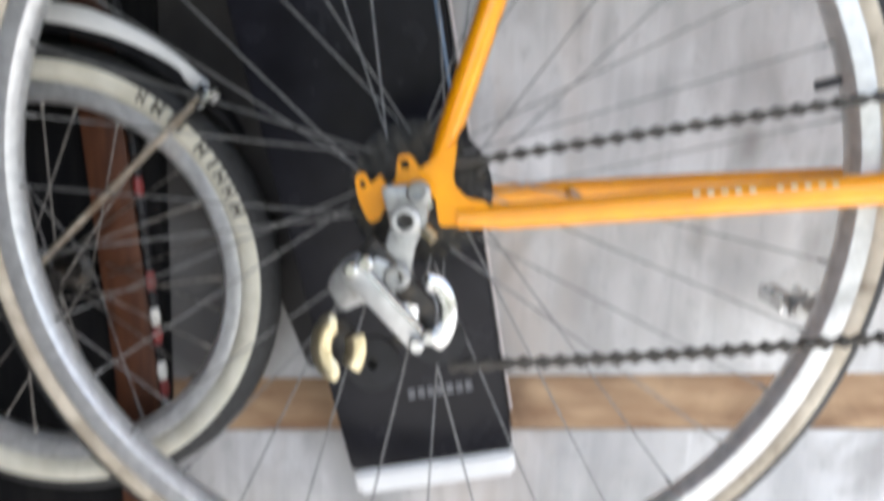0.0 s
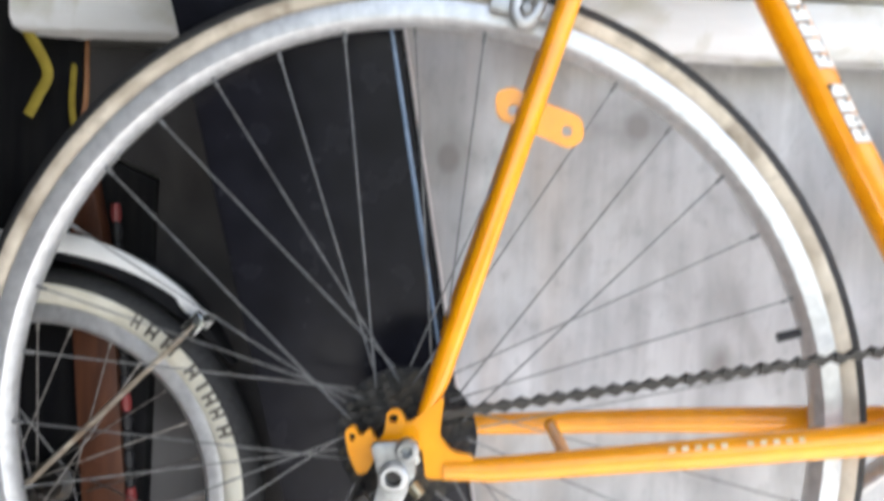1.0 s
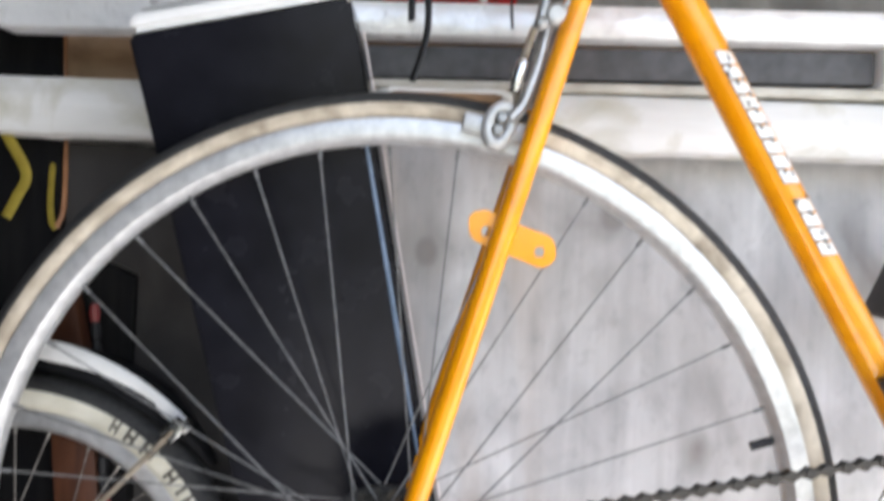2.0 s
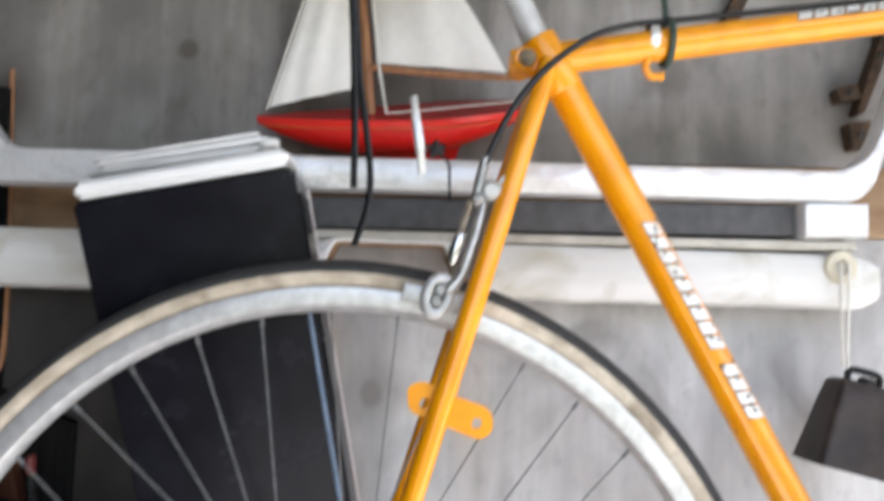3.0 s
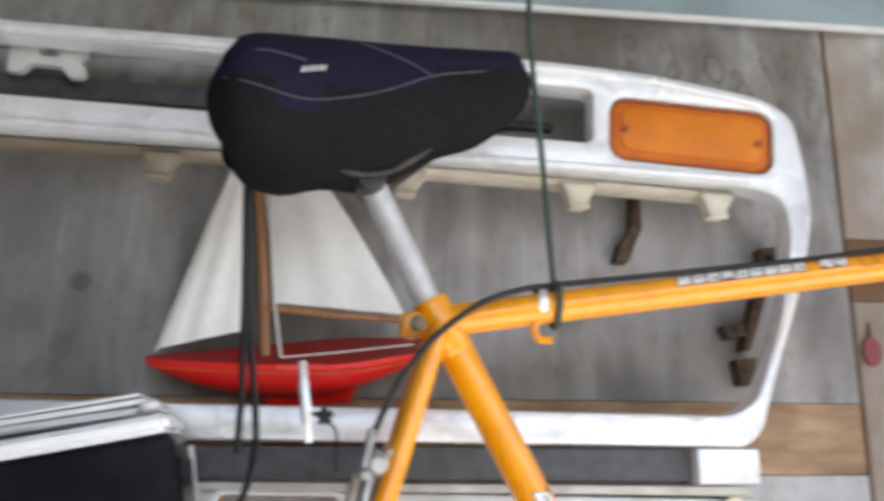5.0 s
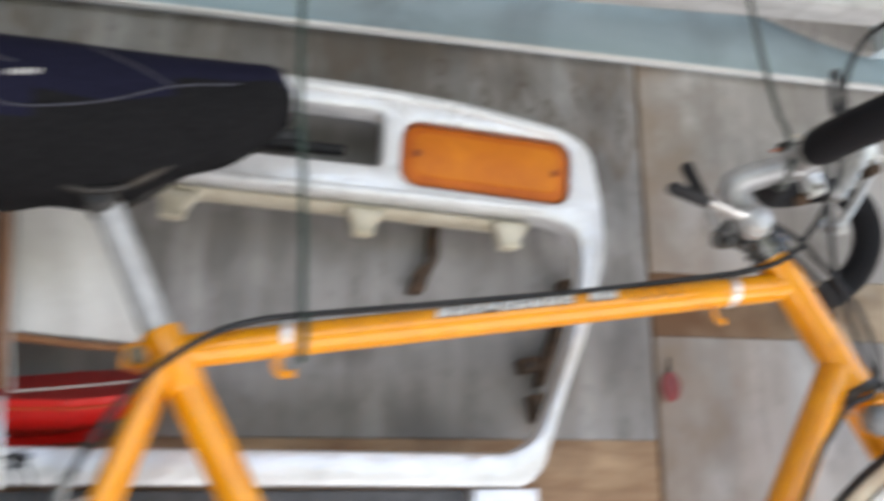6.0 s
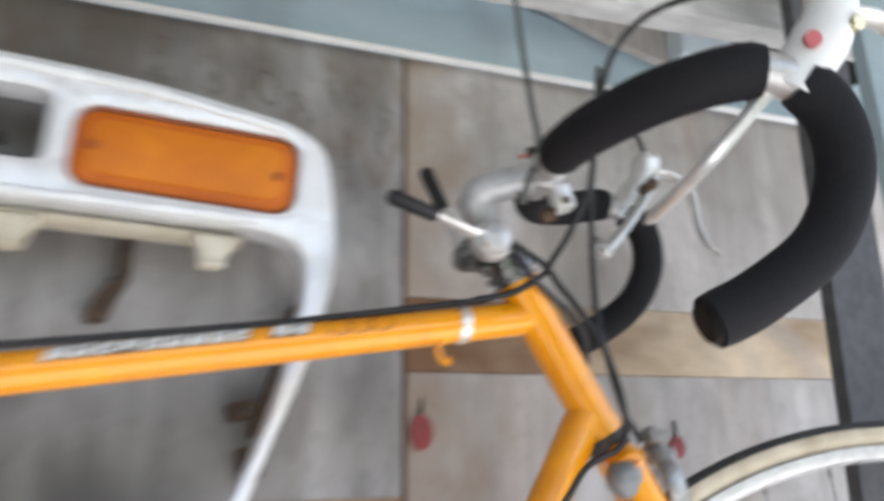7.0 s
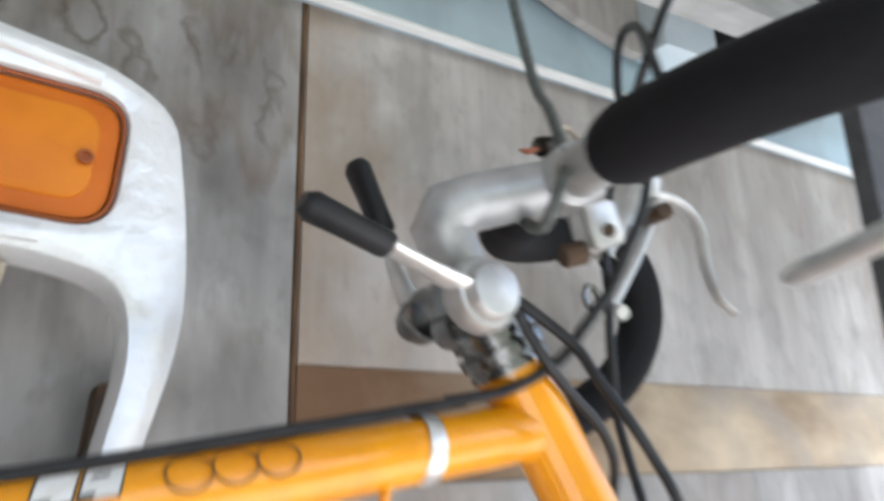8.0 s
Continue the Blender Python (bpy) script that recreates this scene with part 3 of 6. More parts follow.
wall_piece("seam_strip", SEAM - 0.00029, SEAM + 0.0029, 0.0, 0.0, 2.4, 2.4, SEAM_RUST, 0.0015, "rusty brown joint strip")


def eaves_z(x):
    return 1.8968 + 0.0445 * x


eaves_bm = begin()
board(eaves_bm, -1.6, 1.75, eaves_z(-1.6) + 0.0062, eaves_z(1.75) + 0.0062, eaves_z(-1.6) + 0.125, eaves_z(1.75) + 0.125, WY - 0.017, WY - 0.001)
eaves = structure("eaves_board", eaves_bm, BLUE, "pale blue painted board under the eaves", "board")
lip = begin()
board(lip, -1.6, 1.75, eaves_z(-1.6), eaves_z(1.75), eaves_z(-1.6) + 0.0055, eaves_z(1.75) + 0.0055, WY - 0.020, WY - 0.012, 0.0015)
part("trim", lip, TRIM_WHITE, eaves, "white wooden edge strip")

roof_bm = begin()
vs = [roof_bm.verts.new(p) for p in ((-1.6, WY - 0.002, 1.93), (1.64, WY - 0.002, 2.135), (1.64, -1.45, 2.36), (-1.6, -1.45, 2.155))]
f = roof_bm.faces.new(vs)
res = bmesh.ops.extrude_face_region(roof_bm, geom=[f], use_keep_orig=True)
bmesh.ops.translate(roof_bm, verts=[g for g in res["geom"] if isinstance(g, bmesh.types.BMVert)], vec=(0, 0, 0.03))
structure("ceiling", roof_bm, PLY, "grey plywood underside of the roof overhang", "ceiling")

post_bm = begin()
board(post_bm, 0.909, 1.010, 0.0, 0.0, 2.25, 2.25, -0.034, -0.020, 0.003)
for v in post_bm.verts:
    side = 0.0 if v.co.x < 0.96 else 0.068
    v.co.x = 0.909 + 0.045 * v.co.z + side
structure("post", post_bm, POST, "dark grey painted timber post", "post")
side_bm = begin()
board(side_bm, 1.47, 1.75, 0.0, 0.0, 2.12, 2.12, WY - 0.012, WY - 0.001)
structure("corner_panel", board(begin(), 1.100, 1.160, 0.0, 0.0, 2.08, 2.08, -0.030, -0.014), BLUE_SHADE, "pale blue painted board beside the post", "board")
structure("wall_side", side_bm, BLUE, "pale blue painted corner board of the wall", "wall")
beam_bm = begin()
board(beam_bm, 0.30, 1.50, 1.911, 2.025, 1.967, 2.081, 0.040, 0.075, 0.003)
structure("beam", beam_bm, BEAM, "grey weathered roof batten under the eaves", "beam")
soffit_bm = begin()
plate(soffit_bm, [(0.70, 2.050), (0.83, 2.016), (0.90, 1.996), (0.970, 1.984), (0.985, 1.984), (0.985, 2.12), (0.70, 2.12)], [], WY - 0.034, WY - 0.023, 0.001)
structure("soffit", soffit_bm, PLY, "grey plywood piece under the eaves", "board")
bright_bm = begin()
board(bright_bm, 0.987, 1.068, 1.983, 1.990, 2.12, 2.12, 0.118, WY - 0.023, 0.004)
structure("rafter_end", bright_bm, ICE_PAINT, "bluish white painted rafter end", "rafter")
# black block put in for the shadowed void beside the rafter end
dark_bm = begin()
board(dark_bm, 1.070, 1.30, 2.005, 2.015, 2.12, 2.12, 0.128, WY - 0.023, 0.003)
structure("trim", dark_bm, DARK_BOARD, "black block filling the shadowed gap under the roof", "board")
# two unseen dark walls, added to block light from the left and front
left_bm = begin()
block(left_bm, (-0.71, -0.75, 0.0), (-0.65, WY + 0.011, 2.02), 0.0)
near_bm = begin()
block(near_bm, (-0.71, -0.80, 0.0), (-0.22, -0.75, 1.98), 0.0)
structure("shade_wall_near", near_bm, DARK_BOARD, "unseen black wall added to shade the left side", "wall")
structure("shade_wall_left", left_bm, DARK_BOARD, "unseen black side wall added to block light from the left", "wall")
ground_bm = begin()
vs = [ground_bm.verts.new(p) for p in ((-400, -400, 0), (400, -400, 0), (400, 400, 0), (-400, 400, 0))]
ground_bm.faces.new(vs)
structure("ground", ground_bm, GROUND, "trodden gravel ground with patches of moss", "ground")

paving_bm = begin()
block(paving_bm, (-6.0, -2.7, -0.02), (8.0, WY - 0.001, 0.03), 0.004)
structure("pavement", paving_bm, PAVING, "pale concrete paving along the wall", "pavement")

# ---- road bicycle ----
BB = V(0.438, 0, 1.016)
AXLE = V(0, 0, 1.0)
LUG = V(0.154, 0, 1.508)
HEAD_TOP = V(0.679, 0, 1.630)
HEAD_LOW = V(0.749, 0, 1.514)
STEER = (HEAD_TOP - HEAD_LOW).normalized()
FRONT = Matrix.Translation(HEAD_LOW) @ Matrix.Rotation(radians(-23), 4, STEER) @ Matrix.Translation(-HEAD_LOW)
bike = thing("road_bicycle", (0.44, 0, 0.66), "orange racing bicycle hanging from cords before a plank wall", "bicycle")


def turned(bm):
    bmesh.ops.transform(bm, matrix=FRONT, verts=bm.verts)
    return bm


def tube_part(name, pts, r, mat, parent=None, seg=16, label="", turn=False, caps=True):
    bm = sweep(begin(), pts, r, seg, caps=caps)
    return part(name, turned(bm) if turn else bm, mat, parent or bike, label)


tube_part("seat_tube", [BB, LUG + V(-0.008, 0, 0.016)], 0.0143, ORANGE, seg=20)
tube_part("top_tube", [LUG, V(0.69, 0, 1.602)], 0.0131, ORANGE, seg=20)
tube_part("down_tube", [BB, V(0.735, 0, 1.530)], 0.0150, ORANGE, seg=20)
head = begin()
sweep(head, [HEAD_LOW, HEAD_LOW + STEER * 0.006, HEAD_LOW + STEER * 0.012, HEAD_TOP - STEER * 0.012, HEAD_TOP - STEER * 0.006, HEAD_TOP], [0.0175, 0.0175, 0.0165, 0.0165, 0.0175, 0.0175], 20)
part("head_tube", head, ORANGE, bike)
lug = begin()
d = (LUG - BB).normalized()
sweep(lug, [LUG - d * 0.03, LUG - d * 0.028, LUG + d * 0.014, LUG + d * 0.018], [0.0145, 0.0158, 0.0158, 0.0148], 20)
block(lug, (0.122, -0.010, 1.494), (0.152, 0.010, 1.513), 0.004)
disc(lug, (0.133, 0, 1.503), (0, 1, 0), 0.0095, 0.034, 16, bevel=0.002)
part("seat_lug", lug, ORANGE, bike)
bolt = begin()
disc(bolt, (0.135, -0.0195, 1.502), (0, 1, 0), 0.0068, 0.006, 12, bevel=0.001)
disc(bolt, (0.135, -0.0228, 1.502), (0, 1, 0), 0.0038, 0.003, 6)
part("seat_bolt", bolt, BOLT_BRONZE, bike, "tarnished seat clamp bolt")
shell = begin()
disc(shell, BB, (0, 1, 0), 0.021, 0.07, 24, bevel=0.002)
part("bottom_bracket", shell, ORANGE, bike)
for s in (-1, 1):
    tube_part("chain_stay", [V(0.028, s * 0.062, 0.989), V(0.06, s * 0.062, 0.991), V(0.2, s * 0.052, 1.0055 - 0.001 * s), V(0.33, s * 0.036, 1.018 - 0.002 * s), V(0.44, s * 0.024, 1.024)], [0.007, 0.0085, 0.010, 0.0115, 0.0115], ORANGE)
    tube_part("seat_stay", [V(0.013, s * 0.060, 1.024), V(0.022, s * 0.0585, 1.052), V(0.10, s * 0.036, 1.320), V(0.149, s * 0.0175, 1.488), V(0.152, s * 0.0165, 1.503)], [0.0055, 0.0078, 0.0085, 0.0085, 0.005], ORANGE)
    drop = begin()
    edge_pts = [(-0.040, 1.021), (-0.034, 1.025), (-0.029, 1.016), (-0.023, 1.024), (-0.018, 1.014), (-0.013, 1.020), (-0.012, 1.036), (-0.003, 1.037), (0.002, 1.027), (0.010, 1.034), (0.026, 1.040), (0.024, 1.012), (0.033, 1.002), (0.048, 1.000), (0.048, 0.985), (0.016, 0.983), (0.013, 1.003), (0.006, 1.010), (-0.013, 1.006), (-0.018, 0.997), (-0.023, 0.985), (-0.030, 0.983), (-0.037, 0.998)]
    sink = 0.008 if s < 0 else 0.0
    edge_pts = [(x, z - sink * (x < 0.012) * min(1.0, max(0.0, (z - 1.0) / 0.012))) for x, z in edge_pts]
    plate(drop, rounded(edge_pts, 0.004, 3), [rounded([(-0.0105, 1.0335 - sink), (-0.0045, 1.0335 - sink), (-0.0045, 1.0275 - sink), (-0.0105, 1.0275 - sink)], 0.0028, 3), rounded([(-0.0365, 1.019 - sink), (-0.0325, 1.019 - sink), (-0.0325, 1.014 - sink), (-0.0365, 1.014 - sink)], 0.002, 3)], s * 0.0625 - 0.003, s * 0.0625 + 0.003, 0.0)
    part("dropout", drop, ORANGE, bike)
eye_bm = begin()
plate(eye_bm, rounded([(0.050, 1.249), (0.052, 1.230), (0.068, 1.225), (0.104, 1.211), (0.114, 1.218), (0.112, 1.234), (0.074, 1.246), (0.064, 1.253)], 0.008, 4),
      [rounded([(0.060, 1.240), (0.060, 1.233), (0.067, 1.233), (0.067, 1.240)], 0.003, 3), rounded([(0.098, 1.227), (0.098, 1.220), (0.105, 1.220), (0.105, 1.227)], 0.003, 3)], -0.040, -0.0365)
part("bracket", eye_bm, ORANGE, bike)
tube_part("brake_bridge", [V(0.105, -0.033, 1.345), V(0.105, 0.033, 1.345)], 0.006, ORANGE)
tube_part("chain_stay_bridge", [V(0.113, -0.058, 0.996), V(0.113, 0.058, 0.996)], 0.005, ORANGE)
for x, back in ((0.238, 0.0), (0.630, 0.015)):
    z = 1.514 + (x - 0.165) * 0.1676
    guide = begin()
    sweep(guide, [V(x, 0.0138 * math.cos(a), z + 0.0138 * math.sin(a)) for a in [k * math.pi / 10 for k in range(21)]], 0.0018, 6, squash=(0.5, 2.4), up=(1, 0, 0))
    part("cable_clip", guide, BRIGHT_ALU, bike, "bright steel cable clip")
    hook = begin()
    sweep(hook, catmull([V(x - 0.002 - back, -0.004, z - 0.012), V(x - 0.006 - back, -0.006, z - 0.022), V(x - 0.002 - back, -0.007, z - 0.030), V(x + 0.008 - 1.4 * back, -0.007, z - 0.030)], 4), [0.0032 - 0.06 * back] * 12 + [0.004], 8)
    part("frame_hook", hook, ORANGE, bike)


def skin_patch(bm, p0, axis, side, r, s0, s1, a0, a1, lift, slant=0.0, mat=0):
    """A print that lies on a round tube, from s0 to s1 along it and from a0 to a1 degrees round it."""
    axis = Vector(axis).normalized()
    side = Vector(side).normalized()
    up = side.cross(axis)
    up = -up if up.z < 0 else up
    rows = []
    for i in range(4):
        a = radians(a0 + (a1 - a0) * i / 3)
        out = math.cos(a) * side + math.sin(a) * up
        sh = slant * i / 3
        rows.append([bm.verts.new(Vector(p0) + axis * (s + sh) + out * (r + lift)) for s in (s0, s1)])
    for i in range(3):
        f = bm.faces.new((rows[i][0], rows[i][1], rows[i + 1][1], rows[i + 1][0]))
        f.material_index = mat


def print_row(name, p0, axis, r, start, end, n, a0, a1, gap_after=(), slant=0.0, seed=1):
    """A row of letter-sized marks with dark outlines along a tube, each cut by a notch or two."""
    rng = random.Random(seed)
    w = (end - start) / n
    decal = new(name)
    decal.parent = bike
    tagged(decal, "row of white outlined marks")
    for i in range(n):
        if i in gap_after:
            continue
        bm = begin()
        s = start + i * w
        skin_patch(bm, p0, axis, (0, -1, 0), r, s, s + w * 0.96, a0 - 3, a1 + 3, 0.0003, slant, 1)
        skin_patch(bm, p0, axis, (0, -1, 0), r, s + w * 0.07, s + w * 0.90, a0, a1, 0.0006, slant, 0)
        for k in range(rng.choice((1, 2, 2))):
            lo = a0 + (a1 - a0) * rng.choice((0.0, 0.22, 0.45, 0.62, 0.84))
            left = rng.random() < 0.5
            s0 = s + w * (rng.uniform(0.0, 0.1) if left else rng.uniform(0.38, 0.5))
            skin_patch(bm, p0, axis, (0, -1, 0), r, s0, s0 + w * rng.uniform(0.3, 0.45), lo, lo + (a1 - a0) * 0.15, 0.0009, slant * 0.3, 1)
        part("mark", bm, [WHITE_PRINT, BLACK_PRINT], decal)
    return decal


TT = V(0.69, 0, 1.602) - LUG
print_row("decal", LUG, TT, 0.0131, 0.203, 0.365, 12, 14, 58, gap_after=(9,), slant=0.004, seed=3)
worn = new("decal")
worn.parent = bike
tagged(worn, "three worn brown ring marks")
for i in range(3):
    c0 = 0.386 + i * 0.0155
    faded = begin()
    loops = []
    for rr in (0.0084, 0.0073):
        ring = []
        for k in range(24):
            t0 = 2 * math.pi * k / 24
            ang = radians(26 + 30 * rr / 0.0088 * math.sin(t0))
            ring.append(faded.verts.new(LUG + TT.normalized() * (c0 + rr * math.cos(t0)) + 0.0139 * V(-math.sin(ang) * 0.175, -math.cos(ang), math.sin(ang))))
        loops.append(ring)
    for k in range(24):
        faded.faces.new((loops[0][k], loops[0][(k + 1) % 24], loops[1][(k + 1) % 24], loops[1][k]))
    part("mark", faded, RING_PRINT, worn)
ST = BB - LUG
print_row("decal", LUG, ST, 0.0143, 0.150, 0.262, 9, -5, 48, gap_after=(), slant=0.006, seed=5)
print_row("decal", LUG, ST, 0.0143, 0.274, 0.322, 4, -5, 48, slant=0.006, seed=6)
stay_decal = new("decal")
stay_decal.parent = bike
tagged(stay_decal, "small white marks on the stay")
for i in range(11):
    if i != 5:
        x = 0.178 + i * 0.0092
        cs = begin()
        skin_patch(cs, V(0.2, -0.052, 1.0065), V(0.13, 0.016, 0.0125), (0, -1, 0), 0.0112, x - 0.2, x - 0.2 + 0.0045, 28, 46, 0.0006)
        part("mark", cs, WORN_PRINT, stay_decal)


# wheels
def make_wheel(name, centre, turn, radius, tyre_r, side_mat, spoke_count, label, flange=0.022, hub_half=0.05, parent=None, hub_mat=None, deep=1.0):
    w = new(name)
    w.parent = parent or bike
    tagged(w, label)
    mm = (lambda bm: turned(bm)) if turn else (lambda bm: bm)
    c = Vector(centre)
    rt = radius - tyre_r
    prof, mats = [], []
    for k in range(14):
        a = 2 * math.pi * k / 14
        prof.append((rt + tyre_r * math.cos(a), tyre_r * 0.95 * math.sin(a)))
        mid = a + math.pi / 14
        mats.append(1 if math.cos(mid) > (0.55 if turn else 0.40) else 0)
    part("tyre", mm(lathe(begin(), c, (0, 1, 0), prof, 96, mats)), [side_mat, TREAD], w)
    ro = radius - 2 * tyre_r + 0.004
    prof = [(ro - d * deep, h) for d, h in ((0, -0.0115), (0.004, -0.0122), (0.013, -0.0112), (0.018, -0.006), (0.019, 0), (0.018, 0.006), (0.013, 0.0112), (0.004, 0.0122), (0, 0.0115), (0.004, 0.008), (0.004, -0.008))]
    part("rim", mm(lathe(begin(), c, (0, 1, 0), prof, 96)), RIM, w)
    hub = lathe(begin(), c, (0, 1, 0), [(0.004, -hub_half), (0.009, -hub_half), (0.010, -hub_half * 0.75), (flange, -hub_half * 0.70), (flange, -hub_half * 0.62), (0.012, -hub_half * 0.5), (0.011, 0), (0.012, hub_half * 0.5), (flange, hub_half * 0.62), (flange, hub_half * 0.70), (0.010, hub_half * 0.75), (0.009, hub_half), (0.004, hub_half)], 24)
    part("hub", mm(hub), hub_mat or STEEL, w)
    ri = ro - 0.0175 * deep
    for i in range(spoke_count):
        a = 2 * math.pi * (i + 0.2) / spoke_count
        s = 1 if i % 2 else -1
        lead = radians(62) * (1 if (i // 2) % 2 else -1)
        p = c + V(flange * 0.9 * math.cos(a + lead), s * hub_half * 0.66, flange * 0.9 * math.sin(a + lead))
        q = c + V(ri * math.cos(a), s * 0.003, ri * math.sin(a))
        bm = sweep(begin(), [p, q - (q - p).normalized() * 0.009, q - (q - p).normalized() * 0.0088, q], [0.00075, 0.00075, 0.0016, 0.0016], 6)
        part("spoke", mm(bm), SHADE_SPOKE if hub_mat else SPOKE, w)
    return w


rear = make_wheel("rear_wheel", AXLE, False, 0.341, 0.0128, TAN, 36, "rear wheel with tan-wall tyre", hub_half=0.050)
valve = begin()
a = radians(17)
sweep(valve, [V(0.302 * math.cos(a), 0, 1 + 0.302 * math.sin(a)), V(0.284 * math.cos(a), 0, 1 + 0.284 * math.sin(a))], [0.0035, 0.0038], 8)
part("valve", valve, BLACK_PLASTIC, rear)
FRONT_AXLE = HEAD_LOW + V(0.008, 0, -0.014) - STEER * 0.365 + V(0.856, 0, 0.517) * 0.05 + V(0, 0, -0.013)
front = make_wheel("front_wheel", FRONT_AXLE, True, 0.331, 0.0108, BEIGE_TYRE, 36, "front wheel with beige-wall tyre", flange=0.018, hub_half=0.042, deep=0.72)

# fork, headset
CROWN = HEAD_LOW - STEER * 0.022
for s in (-1, 1):
    tip = FRONT_AXLE + V(0, s * 0.050, 0)
    mid = CROWN - STEER * 0.22 + V(0, s * 0.044, 0)
    pts = catmull([CROWN + V(0, s * 0.030, 0), CROWN - STEER * 0.06 + V(0, s * 0.037, 0), mid, mid.lerp(tip, 0.6) - V(0.012, 0, 0.004), tip], 4)
    tube_part("fork_blade", pts, [0.0125 - 0.006 * i / (len(pts) - 1) for i in range(len(pts))], ORANGE, turn=True)
cr = begin()
sweep(cr, [CROWN + V(0, -0.036, 0), CROWN + V(0, -0.03, 0.002), CROWN + V(0, 0.03, 0.002), CROWN + V(0, 0.036, 0)], [0.010, 0.0135, 0.0135, 0.010], 16)
part("fork_crown", turned(cr), ORANGE, bike)
hs = begin()
sweep(hs, [HEAD_LOW + STEER * 0.001, HEAD_LOW - STEER * 0.004, HEAD_LOW - STEER * 0.012, HEAD_LOW - STEER * 0.016], [0.0185, 0.019, 0.017, 0.015], 24)
part("headset_cup", hs, DARK_STEEL, bike, "dark steel lower headset cup")
cup = begin()
lathe(cup, CROWN + V(-0.002, -0.036, -0.009), (0.35, -1, -0.2), [(0.0001, 0.010), (0.0065, 0.0095), (0.0115, 0.0065), (0.0140, 0.002), (0.0140, -0.008), (0.0120, -0.011), (0.0001, -0.011)], 24, closed=False)
part("cap", turned(cup), CAP_GREY, bike, "dull grey round cap on the fork crown")
hu = begin()
T = HEAD_TOP
steps = ((0.0, 0.0195), (0.003, 0.0195), (0.0034, 0.0168), (0.0056, 0.0168), (0.006, 0.0208), (0.0118, 0.0212), (0.0122, 0.0176), (0.0146, 0.0176), (0.015, 0.0206), (0.0215, 0.0206), (0.022, 0.0165), (0.027, 0.0160))
sweep(hu, [T + STEER * h for h, r in steps], [r for h, r in steps], 12)
part("headset_nut", hu, DARK_CHROME, bike, "dark tarnished headset locknuts")

# stem and drop bar
E0 = T + STEER * 0.072
BARS = Matrix.Translation((0.6981, -0.0283, 1.7055)) @ Matrix.Rotation(radians(-23.25), 4, "Z") @ Matrix.Rotation(radians(-14.5), 4, "Y") @ Matrix.Rotation(radians(10.2), 4, "X")
CL = BARS @ V(-0.004, -0.012, 0.008)
ALONG = BARS.to_3x3() @ V(0, 1, 0)
fwd = (CL - E0).normalized()
stem = begin()
st_pts = [T + STEER * 0.020, T + STEER * 0.046, E0 - STEER * 0.012, E0 - STEER * 0.002 + fwd * 0.001, E0 + STEER * 0.005 + fwd * 0.008, E0 + STEER * 0.005 + fwd * 0.020, CL - fwd * 0.010]
sweep(stem, st_pts, [0.0112, 0.0118, 0.0132, 0.0150, 0.0146, 0.0136, 0.0124], 18)
disc(stem, CL, ALONG, 0.0150, 0.030, 24, bevel=0.003)
part("stem", stem, STEM_ALU, bike, "scratched aluminium handlebar stem")
for y0, y1 in ((-0.0265, -0.0185), (-0.0125, -0.0045)):
    lug_bm = begin()
    block(lug_bm, (-0.006, y0, -0.027), (0.009, y1, -0.006), 0.003, BARS)
    part("clamp_lug", lug_bm, BRIGHT_ALU, bike, "bright clamp lug")
sb = begin()
disc(sb, BARS @ V(-0.012, -0.016, -0.026), BARS.to_3x3() @ V(1, 0, 0), 0.0056, 0.012, 12, bevel=0.001)
disc(sb, BARS @ V(0.002, -0.0155, -0.020), ALONG, 0.0032, 0.025, 6)
part("stem_bolt", sb, RUST, bike, "rusty clamp bolt")
HALF = 0.1846


